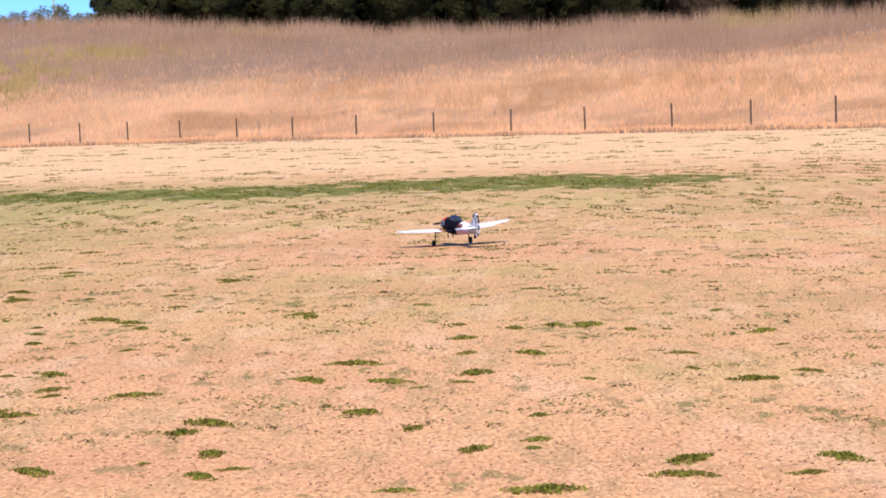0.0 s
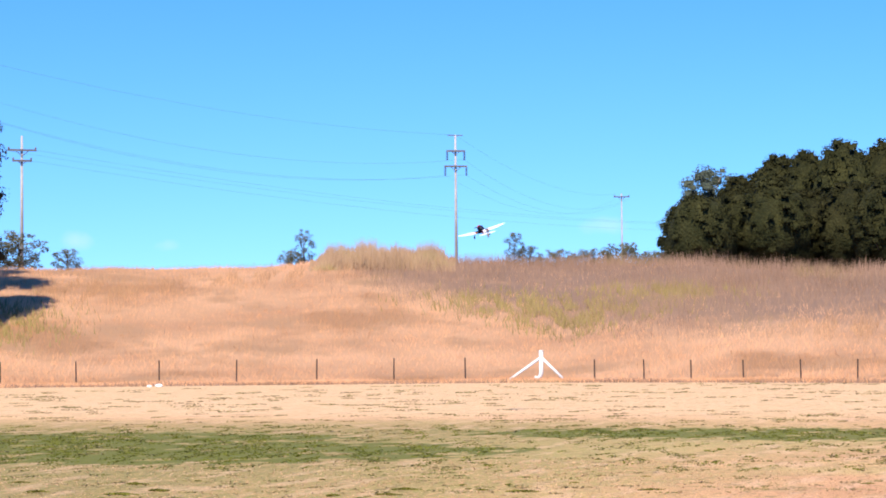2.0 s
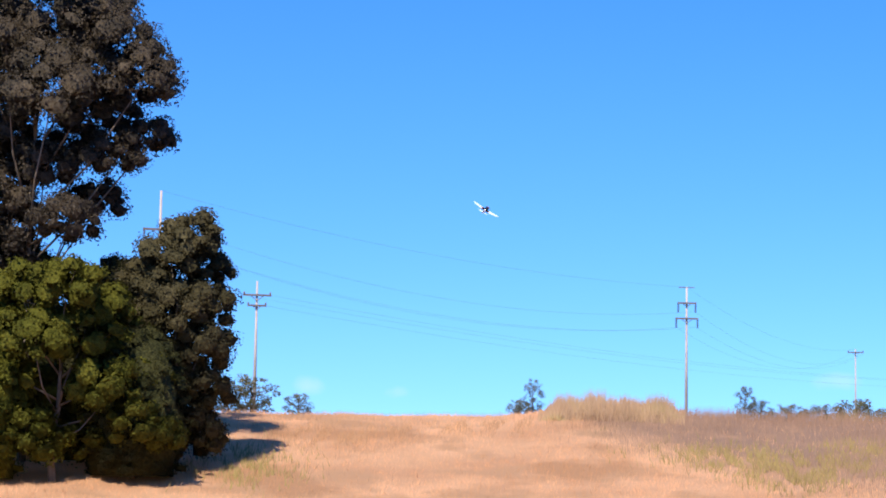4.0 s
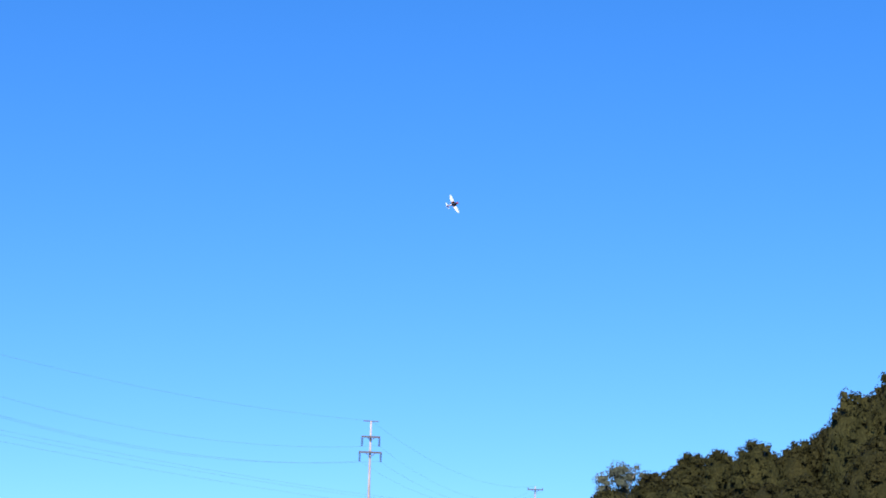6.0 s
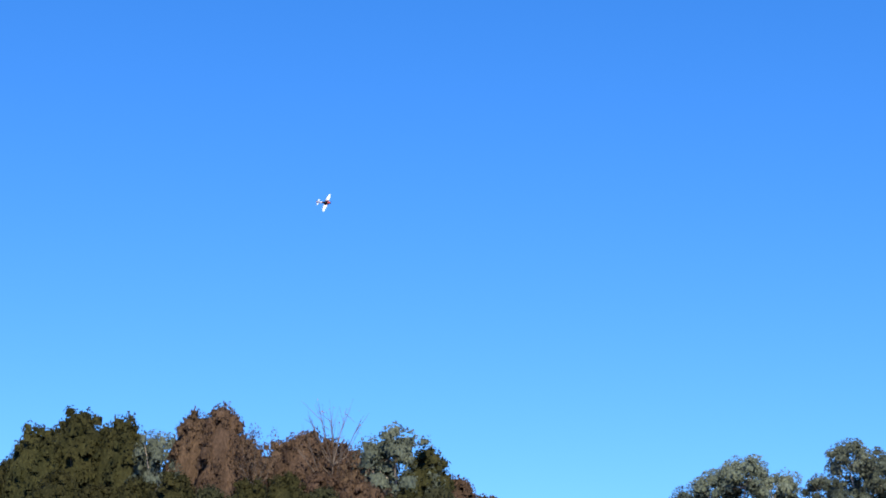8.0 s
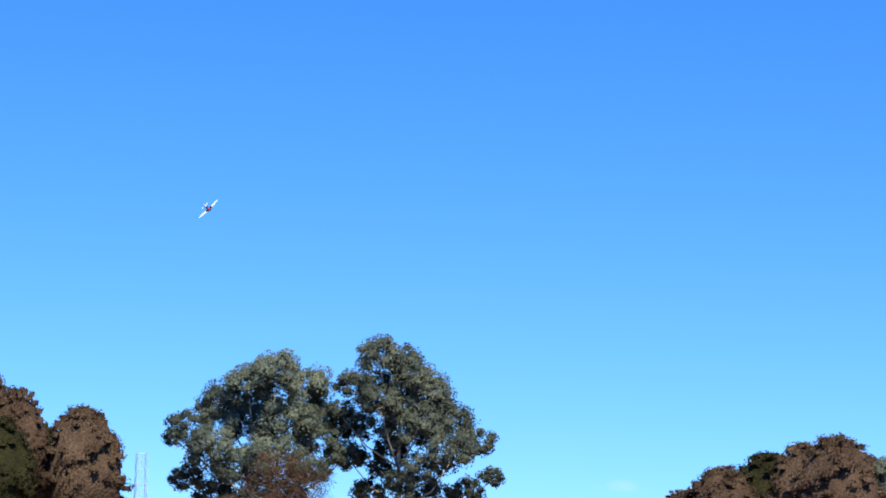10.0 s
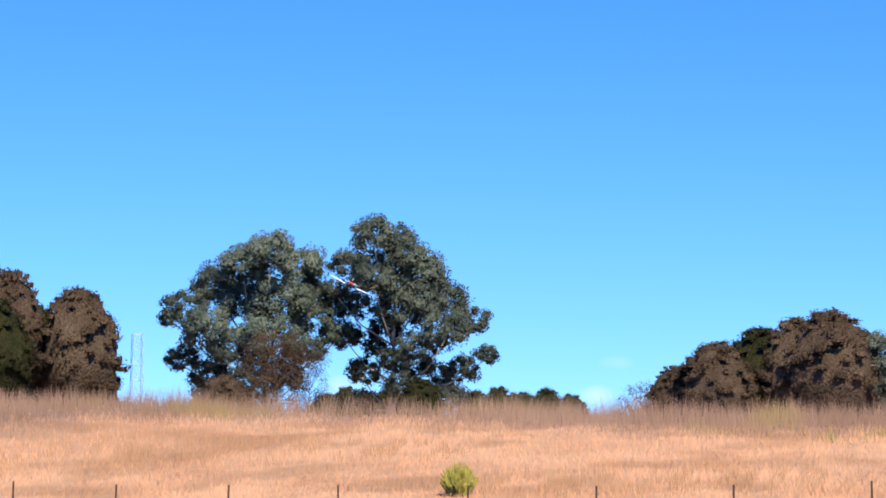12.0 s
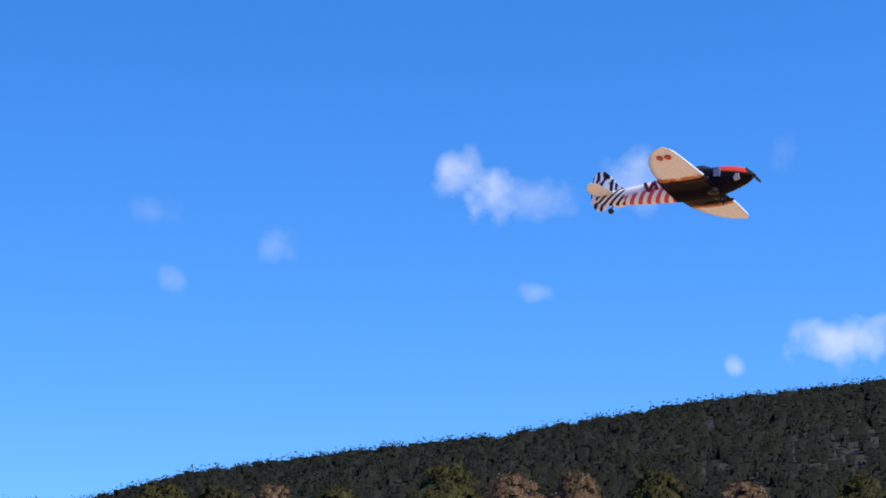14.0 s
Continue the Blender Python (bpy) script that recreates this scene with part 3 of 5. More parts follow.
BROAD_GUM = [(0.5, 14.9, 2.4), (3.4, 14.0, 2.3), (-2.3, 13.6, 2.4), (-5.0, 11.9, 2.3), (-8.0, 9.6, 1.9), (-9.5, 8.4, 1.1), (-2.0, 10.2, 2.8), (1.5, 10.6, 2.8), (4.8, 11.0, 2.0),
             (4.6, 8.6, 2.2), (-6.0, 7.2, 2.3), (-8.4, 4.4, 1.7), (-3.2, 5.2, 2.6), (0.6, 6.2, 2.6), (7.2, 7.0, 1.6), (4.2, 5.2, 1.8), (-5.4, 2.4, 2.2), (1.5, 2.6, 2.2), (-1.8, 1.8, 1.9)]
TALL_GUM = [(-1.9, 17.0, 2.0), (0.4, 16.9, 1.9), (1.8, 15.0, 1.7), (-4.6, 14.6, 1.7), (-5.8, 11.8, 1.2), (-1.8, 12.6, 2.1), (-4.0, 10.2, 1.9), (3.4, 13.2, 2.2), (5.6, 11.2, 2.2),
            (8.0, 8.8, 1.8), (9.6, 5.2, 1.1), (-4.6, 7.2, 1.6), (1.2, 9.6, 2.4), (5.4, 7.4, 2.3), (-2.8, 3.4, 1.6), (2.4, 5.6, 1.9), (4.2, 3.0, 2.2), (7.2, 3.8, 1.6), (1.0, 2.0, 1.5), (-1.6, 6.0, 1.3), (0.2, 11.4, 1.9), (-0.6, 8.2, 1.8), (0.6, 14.2, 1.7), (3.2, 10.4, 2.0), (-2.4, 14.8, 1.6), (3.0, 0.2, 1.9), (6.0, 0.6, 1.7), (-2.8, 0.6, 1.2), (0.4, 4.4, 1.6)]
HIGH_GUM = [(7.4, 28.0, 2.2), (8.4, 24.2, 1.4), (5.0, 31.2, 2.4), (4.6, 34.6, 2.1), (1.2, 31.7, 2.7), (1.2, 26.7, 2.6), (4.6, 26.2, 2.2), (6.0, 22.4, 1.6), (3.7, 19.4, 1.3), (0.9, 21.6, 1.8),
            (-2.0, 29.0, 2.5), (-3.0, 24.0, 2.4), (-4.5, 33.0, 2.5), (0.5, 36.5, 2.3), (-6.0, 28.0, 2.3), (-5.0, 20.0, 2.1), (-7.0, 23.5, 2.0), (-1.5, 18.2, 1.7), (2.6, 17.2, 1.7), (5.0, 19.6, 1.4), (-2.5, 15.0, 1.9), (3.2, 23.6, 1.8)]
LIME_TREE = [(0.5, 13.4, 2.1), (3.0, 12.4, 1.9), (-2.4, 13.0, 2.1), (4.6, 9.8, 1.9), (1.6, 10.0, 2.3), (-1.5, 9.6, 2.3), (6.2, 7.4, 1.7), (3.4, 6.4, 2.3), (0.0, 6.2, 2.3), (-3.6, 7.0, 2.3), (5.6, 4.0, 1.9),
             (2.2, 3.0, 2.2), (-1.6, 3.0, 2.2), (7.4, 3.2, 1.4), (-4.6, 3.0, 2.0), (-5.0, 10.6, 2.1)]
DARK_TREE = [(0.9, 16.6, 1.8), (2.0, 14.6, 1.5), (-0.6, 15.2, 2.0), (-2.2, 13.8, 1.7), (1.9, 12.0, 1.7), (-0.2, 11.4, 2.2), (-2.7, 10.3, 1.9), (1.5, 8.8, 1.9), (-0.8, 7.4, 2.2),
             (2.2, 5.8, 1.6), (-2.4, 5.5, 2.0), (0.6, 3.6, 2.0), (2.0, 2.2, 1.5), (-1.4, 1.8, 1.7)]


def grove(rows, d, group, spread=8.0, wide=1.25):
    for i, (kind, az, top, width) in enumerate(rows):
        tree(kind, az, top, width * wide, d + spread * ((i * 0.618) % 1), i % 3, group=group)


def plantings():
    # tall group on the shoulder of the hill
    bough_tree(31.1, 166, [(x, z, r * 1.25) for x, z, r in HIGH_GUM], DUSK, BARK, "very tall dark gum tree with an open many-stemmed crown", 0.28, 15, 150, 0.14, 3, 0.6, 0.35)
    bough_tree(33.6, 169, [(-x * 0.8, z * 0.94, r * 1.25) for x, z, r in HIGH_GUM], DUSK, BARK, "very tall gum tree with dark reddish-green open crown", 0.28, 10, 100, 0.18, 4, 0.6, 0.35)
    bough_tree(27.3, 164, [(x, z - 0.1, r * 1.12) for x, z, r in DARK_TREE], OLIVE, BARK, "dark brownish-olive tree with a knobbly upright crown", 0.26, 15, 190, 0.125, 5, 0.7, 0.1)
    tree("round", 28.9, 6.1, 2.6, 169, 10)
    tree("round", 31.4, 6.6, 3.0, 170, 10)
    bough_tree(30.3, 158, LIME_TREE, LIME, BARK, "bushy yellow-green tree with leaves to the ground", 0.24, 14, 150, 0.15, 6, 0.75, 0.1)
    tree("round", 28.3, 4.4, 2.7, 160, 11, "low spreading dark green tree on the hillside")
    tree("lime", 32.6, 4.8, 3.2, 158, 11)
    # dark wood along the crest
    wood = "wood behind the hill crest"
    grove([("gum", 8.7, 3.7, 0.9), ("gum", 7.96, 4.7, 1.25), ("round", 7.2, 4.45, 1.3), ("oval", 6.2, 4.95, 1.4), ("oval", 5.5, 5.05, 1.3), ("oval", 4.6, 5.3, 1.5),
           ("oval", 3.5, 5.3, 1.6), ("round", 2.2, 6.55, 1.5), ("round", 1.1, 6.95, 2.0), ("round", 0.0, 6.85, 1.7), ("gum", -0.75, 6.5, 1.2), ("brown", -1.75, 7.05, 1.3),
           ("brown", -2.5, 7.25, 1.4), ("thin", -3.4, 6.7, 1.2), ("brown", -4.6, 6.65, 1.8), ("dead", -5.3, 7.5, 1.7), ("brown", -5.2, 6.5, 1.4)], 232, wood)
    grove([("gum", -6.95, 6.85, 2.0), ("brown", -6.0, 6.1, 1.5), ("round", -7.7, 6.3, 1.7), ("brown", -8.5, 5.6, 1.5), ("brown", -9.3, 5.15, 1.5), ("brown", -10.95, 4.75, 1.75),
           ("round", -9.9, 4.3, 1.2), ("brown", -5.1, 5.6, 1.8)], 226, wood)
    grove([("round", 1.6, 6.5, 1.7), ("round", 0.5, 6.6, 1.7), ("gum", -1.2, 6.45, 1.5), ("brown", -3.0, 6.5, 1.6), ("brown", -4.0, 6.4, 1.7), ("brown", -5.6, 6.35, 1.6),
           ("brown", -6.5, 6.2, 1.5), ("oval", 2.9, 5.6, 1.3), ("round", 4.0, 4.9, 1.4), ("gum", 5.1, 4.8, 1.2), ("round", 6.8, 4.5, 1.4)], 246, wood)
    grove([(("round", "oval", "dome", "brown", "round", "dome")[i % 6] if i > 10 else ("round", "oval")[i % 2], 8.2 - 0.95 * i, 4.0 + 0.5 * ((i * 0.382) % 1) + (1.1 if 6 < i < 18 else 0), 1.6) for i in range(19)], 208, "front trees of the wood", 10.0)
    # the two great gums above the bank
    bough_tree(-15.65, 228, BROAD_GUM, GUM, PALE_BARK, "broad spreading gum tree with a pale trunk above the bank", 0.42, 14, 170, 0.15, 1, 0.58, lift=4.0)
    bough_tree(-18.85, 228, TALL_GUM, GUM, PALE_BARK, "tall gum tree with a pale trunk standing above the bank", 0.30, 13, 180, 0.15, 2, 0.56, lift=4.0)
    tree("twiggy", -15.9, 3.75, 1.9, 206, 10)
    tree("thin", -16.75, 3.4, 1.2, 204, 1)
    tree("brown", -14.6, 2.6, 1.6, 214, 1)
    tree("round", -19.6, 2.55, 1.3, 214, 1)
    grove([("round", -17.2 - 0.55 * i, 2.15 + 0.3 * ((i * 0.618) % 1), 1.0) for i in range(4)], 440, "far tree line")
    grove([("round", -21.0 - 0.6 * i, 2.25 + 0.25 * ((i * 0.618) % 1) - 0.05 * i, 1.0) for i in range(5)], 440, "far tree line")
    # thicket and mixed trees towards the houses
    grove([("thin", -25.2, 2.5, 1.1), ("brown", -26.1, 2.9, 1.3), ("brown", -27.1, 3.5, 1.7), ("round", -28.2, 3.85, 1.8), ("brown", -29.1, 4.1, 1.7), ("brown", -29.95, 4.3, 1.9),
           ("brown", -30.6, 3.8, 1.4), ("gum", -31.1, 3.75, 1.2), ("gum", -31.8, 3.7, 1.2), ("oval", -32.5, 3.3, 1.3)], 205, "thicket behind the bank")
    grove([("dome", -33.1, 4.35, 1.1), ("oval", -33.8, 4.4, 1.4), ("rust", -35.0, 3.85, 1.6), ("oval", -35.2, 4.05, 1.2), ("dome", -36.1, 4.55, 1.5), ("oval", -37.0, 4.6, 1.3),
           ("dome", -37.95, 4.35, 1.2), ("dome", -38.7, 4.3, 1.3), ("round", -39.3, 3.5, 1.2), ("round", -40.85, 4.0, 1.9), ("oval", -41.65, 5.0, 1.4), ("dome", -42.3, 4.65, 1.1),
           ("dome", -43.3, 4.95, 1.5), ("round", -44.2, 4.75, 1.2)], 250, "trees about the houses")
    grove([("oval", -45.4, 5.3, 1.4), ("dome", -46.9, 5.5, 1.7), ("oval", -48.1, 5.4, 1.4), ("dome", -49.45, 5.25, 1.8), ("oval", -50.95, 5.35, 1.9), ("brown", -53.8, 5.05, 1.9),
           ("round", -55.3, 4.55, 1.7), ("brown", -57.1, 4.95, 2.2), ("round", -59.3, 5.5, 1.8), ("round", -60.8, 5.4, 1.8), ("brown", -62.1, 5.4, 1.6), ("round", -63.7, 5.35, 1.8),
           ("round", -66.5, 5.9, 2.0), ("brown", -68.2, 5.6, 2.0), ("brown", -69.8, 5.65, 1.6), ("round", -71.9, 5.65, 1.8), ("brown", -74.0, 5.3, 1.9), ("round", -77.0, 5.4, 2.0)], 236, "tall row of trees", wide=1.35)
    grove([(("round", "oval")[i % 2], -33.2 - 1.5 * i, 2.85 + 0.45 * ((i * 0.618) % 1), 2.0) for i in range(14)], 238, "low trees behind the bank")
    grove([("lime", -43.4, 2.6, 1.3), ("lime", -44.4, 2.7, 1.2), ("lime", -45.3, 2.75, 1.2), ("autumn", -37.9, 2.95, 0.9), ("rust", -32.4, 2.7, 0.9), ("bare", -47.4, 3.35, 3.1)], 215, "shrubs by the houses")
    tree("rust", -42.4, 3.72, 1.1, 233, 1, "orange-brown tree among the dark row of trees")
    tree("round", -42.2, 3.1, 1.5, 224, 2)
    grove([("round", -39.0, 2.42, 0.7), ("round", -37.3, 2.3, 0.8), ("brown", -40.3, 2.45, 0.9), ("round", -38.55, 2.05, 0.4)], 202, "shrubs by the houses", 4.0)
    # shrubs on the crest of the hill
    grove([("shrub", 18.25, 3.22, 0.5), ("shrub", 18.6, 2.7, 0.6), ("shrub", 12.9, 3.1, 0.5), ("shrub", 12.5, 2.75, 0.7), ("shrub", 11.8, 2.66, 0.9),
           ("shrub", 10.9, 2.66, 0.9), ("shrub", 10.1, 2.8, 1.2), ("shrub", 9.3, 2.6, 0.8), ("shrub", 25.4, 3.2, 1.3), ("shrub", 24.2, 2.75, 0.7), ("shrub", 26.0, 3.0, 1.0)], 198, "shrubs on the hill crest", 4.0, 1.1)


plantings()


def far_forest():
    """Crowns that cover the distant range."""
    rng = np.random.default_rng(5)
    n = 9500
    az = rng.uniform(-86, -45, n)
    r = np.sqrt(rng.uniform(480 ** 2, 1080 ** 2, n))
    z = ground_z(az, r)
    a = np.radians(az)
    base = np.stack([-np.sin(a) * r, np.cos(a) * r, z], 1)
    k = 18
    size = rng.uniform(0.35, 1.25, n) ** 1.5 + 0.35
    d = rng.normal(0, 1, (n, k, 3))
    d /= np.linalg.norm(d, axis=2, keepdims=True)
    d[:, :, 2] = np.abs(d[:, :, 2]) * 1.2 - 0.25
    half = size[:, None, None] * np.array([2.1, 2.1, 3.0])
    c = base[:, None, :] + d * half * rng.uniform(0.75, 1.25, (n, k, 1)) + np.array([0, 0, 2.6])
    v, f = leaf_arrays(rng, c.reshape(-1, 3), (d + np.array([0, 0, 0.3])).reshape(-1, 3), 0.6)
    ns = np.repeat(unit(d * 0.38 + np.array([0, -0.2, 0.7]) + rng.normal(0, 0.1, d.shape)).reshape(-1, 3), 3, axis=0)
    m = len(TINY_V)
    wav = 0.95 + 0.16 * np.sin(np.einsum("vk,nk->nv", TINY_V, rng.normal(0, 3, (n, 3))) + rng.uniform(0, 6, (n, 1)))[:, :, None]
    body = base[:, None, :] + TINY_V[None] * wav * half + np.array([0, 0, 2.2])
    f = np.concatenate([f, (TINY_F[None] + np.arange(n)[:, None, None] * m).reshape(-1, 3) + len(v)])
    v = np.concatenate([v, body.reshape(-1, 3)])
    ns = np.concatenate([ns, np.tile(unit(TINY_V * 0.38 + np.array([0, -0.2, 0.7])), (n, 1))])
    tagged(new("distant_forest", raw_mesh("distant_forest", v, f, (FAR_LEAF,), None, True, ns)), "dark green forest covering the distant range, haze blue in its colour", "forest", kind="stuff")


far_forest()


# ---- grass ----
def blades(name, rng, az, r, height, width, lean, mat, label, category="grass", sunk=0.01):
    n = len(az)
    a = np.radians(az)
    base = np.stack([-np.sin(a) * r, np.cos(a) * r, ground_z(az, r) - sunk], 1)
    turn = rng.uniform(-0.5 * np.pi, 0.5 * np.pi, n)  # the face is towards the sun
    side = np.stack([np.cos(turn), np.sin(turn), np.zeros(n)], 1) * (width * rng.uniform(0.6, 1.4, n))[:, None] * 0.5
    tip = base + np.stack([rng.normal(0, lean, n), rng.normal(0, lean, n), np.ones(n)], 1) * (height * rng.uniform(0.55, 1.3, n))[:, None]
    v = np.stack([base - side, base + side, tip], 1).reshape(-1, 3)
    ns = np.repeat(unit(np.stack([rng.normal(0, 0.22, n), rng.normal(-0.35, 0.22, n), np.ones(n)], 1)), 3, axis=0)
    tagged(new(name, raw_mesh(name, v, np.arange(3 * n).reshape(-1, 3), (mat,), None, True, ns)), label, category, kind="stuff")


def patch(az, r, seed, size_az, size_r):
    """Smooth 0..1 patches over the hillside, from a few seeded waves."""
    g = np.random.default_rng(seed)
    s = np.zeros_like(az)
    for _ in range(7):
        s += np.sin(az / size_az * g.uniform(0.4, 1.6) * 6.28 + r / size_r * g.uniform(-1.2, 1.2) * 6.28 + g.uniform(0, 6.28))
    return s / 7


def hillside():
    rng = np.random.default_rng(3)
    n = 260000
    az = rng.uniform(-58, 33, n)
    t = rng.uniform(0.0, 1.12, n)
    r = table(az, EDGE) + t * 55
    weedy = np.clip((t - table(az, WEED_LOW) + 0.12 * patch(az, r, 4, 12, 40)) * 4, 0, 1)
    keep = rng.uniform(0, 1, n) > weedy * 0.85
    az, r = az[keep], r[keep]
    h = 0.30 + 0.16 * patch(az, r, 1, 9, 25)
    blades("dry_grass", rng, az, r, h, 0.032, 0.45, DRY, "tall straw-coloured dry grass on the hillside")
    n = 340000
    az = rng.uniform(-58, 33, n)
    t = rng.uniform(0.05, 1.25, n)
    r = table(az, EDGE) + t * 55
    p = patch(az, r, 4, 12, 40)
    top = np.clip((t - table(az, WEED_LOW) + 0.12 * p) * 4, 0, 1)
    keep = rng.uniform(0, 1, n) < top * np.clip(0.75 + p, 0.25, 1) + 0.06 * np.clip(p * 3 - 0.55, 0, 1) * np.clip(patch(az, r, 14, 1.3, 9) * 3 + 0.6, 0, 1)
    az, r, t, top = az[keep], r[keep], t[keep], top[keep]
    crest = np.clip((t - 0.8) * 5, 0, 1) * np.interp(az, (-58, -46, -30, -8, 0, 11, 14), (0.6, 1.0, 1.25, 0.95, 0.5, 0.4, 0))
    h = 0.5 + 0.4 * top + crest * (0.62 + 0.45 * patch(az, r * 0, 12, 2.2, 20) + 0.35 * patch(az, r * 0, 13, 0.7, 20))
    blades("dead_weeds", rng, az, r, h, 0.030, 0.22, WEED, "mauve-brown dead weeds along the top of the hill", "weeds")
    # rank growth on the crest beside the power pole
    n = 9000
    az = rng.uniform(14.4, 18.1, n)
    hump = np.clip((18.1 - az) / 0.5, 0.25, 1) * np.clip((az - 14.4) / 0.4, 0.4, 1)
    blades("rank_grass", rng, az, table(az, EDGE) + rng.uniform(46, 60, n), (1.3 + 0.6 * patch(az, az * 0, 6, 1.1, 20) + 0.7 * patch(az, az * 0, 7, 0.3, 20)) * hump, 0.06, 0.16, RANK, "head-high straw-brown dry grass on the crest", "grass")
    # yellow-green undergrowth that shows through the dead weeds
    spots = ((13.5, 0.56, 1.0, 0.05), (11.0, 0.52, 1.2, 0.05), (9.0, 0.66, 1.0, 0.03), (11.7, 0.43, 0.7, 0.05), (-34.0, 0.76, 2.5, 0.04), (-43.0, 0.70, 5.0, 0.05), (25.5, 0.45, 0.8, 0.08))
    at = np.array([spots[k] for k in rng.integers(0, len(spots), 9000)])
    az = at[:, 0] + at[:, 2] * rng.normal(0, 1, len(at))
    t = at[:, 1] + at[:, 3] * rng.normal(0, 1, len(at))
    keep = patch(az, t, 17, 0.8, 0.12) > -0.12
    az, t = az[keep], t[keep]
    blades("undergrowth", rng, az, table(az, EDGE) + 55 * t, np.full(len(az), 0.62), 0.075, 0.3, MOSSY, "yellow-green undergrowth among dead weeds", "undergrowth")
    # browner stands of stalks lower down
    spots = ((-12.5, 0.46, 1.7, 0.08), (-27.5, 0.32, 1.6, 0.05), (-23.0, 0.26, 1.2, 0.04), (-18.5, 0.55, 1.8, 0.05), (-1.0, 0.28, 1.3, 0.05), (-4.5, 0.42, 1.5, 0.05), (3.5, 0.40, 1.5, 0.05), (-7.5, 0.34, 1.2, 0.06), (19.5, 0.8, 1.6, 0.05), (23.5, 0.7, 1.2, 0.06))
    at = np.array([spots[k] for k in rng.integers(0, len(spots), 26000)])
    az = at[:, 0] + at[:, 2] * rng.normal(0, 1, len(at))
    t = np.clip(at[:, 1] + at[:, 3] * rng.normal(0, 1, len(at)), 0.02, 1)
    keep = patch(az, t, 18, 0.9, 0.2) > -0.05
    az, t = az[keep], t[keep]
    blades("dry_stalks", rng, az, table(az, EDGE) + 55 * t, np.full(len(az), 0.5), 0.034, 0.2, STALK, "stand of brown dry stalks on the slope", "grass")
    # rough grass between the mown field and the fence
    n = 70000
    az = rng.uniform(-58, 33, n)
    a, b = table(az, MOWN), table(az, EDGE) + 1.0
    blades("fence_grass", rng, az, a + (b - a) * rng.uniform(0, 1, n), 0.20 + 0.10 * patch(az, az * 0, 8, 6, 20), 0.045, 0.4, DRY, "rough straw-coloured grass along the fence")
    n = 14000
    az = rng.uniform(-58, 33, n)
    blades("fence_grass", rng, az, table(az, MOWN) + rng.uniform(-0.8, 1.6, n), 0.22 + 0.16 * patch(az, az * 0, 9, 4, 20), 0.045, 0.4, WEED, "rank brown grass at the edge of the field")


hillside()


def lawn():
    rng = np.random.default_rng(8)
    n = 70000
    az = rng.uniform(-12, 26, n)
    r = 8.5 * (34 / 8.5) ** rng.uniform(0, 1, n) ** 1.1
    blades("lawn", rng, az, r, 0.007 + 0.0003 * r, 0.006 + 0.0005 * r, 2.4, LAWN, "short dry mown grass", sunk=0.001)


lawn()


def field_tufts():
    """Low tufts that break up the mown field, and the blades of its green bands."""
    rng = np.random.default_rng(31)
    k, m = 1500, 22
    caz, cr = rng.uniform(-12, 29, k), 11 * (118 / 11) ** rng.uniform(0, 1, k)
    sx, sy = rng.uniform(0.025, 0.13, k) * (0.6 + cr / 40), rng.uniform(0.03, 0.09, k) * (0.6 + cr / 30)
    a = np.radians(caz)
    x = (-np.sin(a) * cr)[:, None] + rng.normal(0, 1, (k, m)) * sx[:, None]
    y = (np.cos(a) * cr)[:, None] + rng.normal(0, 1, (k, m)) * sy[:, None]
    r = np.hypot(x, y).ravel()
    blades("field_tufts", rng, np.degrees(np.arctan2(-x, y)).ravel(), r, 0.008 + 0.0003 * r, 0.012 + 0.001 * r, 1.4, TUFT, "small olive-brown tufts in the mown field", sunk=0.001)
    n = 120000
    x, y = rng.uniform(-26, 13, n), rng.uniform(30, 50, n)
    w = np.zeros(n)
    for cx, cy, hx, hy in GREEN_BANDS:
        w = np.maximum(w, 1 - ((x - cx) / hx) ** 2 - ((y - cy) / hy) ** 2)
    p = patch(x, y, 15, 1.6, 2.2) + 0.7 * patch(x, y, 16, 0.5, 1.1)
    keep = w * 0.75 + p * 1.7 > 0.5
    x, y = x[keep], y[keep]
    blades("green_turf", rng, np.degrees(np.arctan2(-x, y)), np.hypot(x, y), np.full(len(x), 0.016), 0.05, 1.6, TURF, "green band of watered turf across the field", sunk=0.002)


field_tufts()

CLUMPS_NEAR = [(0.96, 9.84), (0.89, 9.44), (1.62, 9.78), (1.41, 9.40), (-1.45, 11.15), (-1.35, 11.45), (-1.20, 9.79), (-0.32, 9.27), (0.29, 9.16), (-0.57, 11.69), (-0.29, 11.06),
               (-0.47, 12.98), (-0.71, 13.93), (-0.01, 14.36), (0.04, 13.26), (0.39, 14.24), (1.32, 13.98), (1.12, 15.52), (0.85, 15.89), (0.61, 16.00), (-1.29, 17.43), (-1.92, 12.70),
               (-2.46, 13.09), (-2.41, 12.80), (-3.08, 15.82), (-2.59, 13.89), (-0.95, 13.16), (-2.47, 11.99), (0.01, 10.32), (0.31, 10.56), (1.60, 12.58), (1.95, 12.89), (-1.99, 10.05),
               (-1.22, 10.42), (-0.04, 15.27), (0.33, 15.85), (-0.35, 17.93), (0.57, 19.16), (1.99, 15.13), (-2.28, 21.25), (0.80, 21.29)]
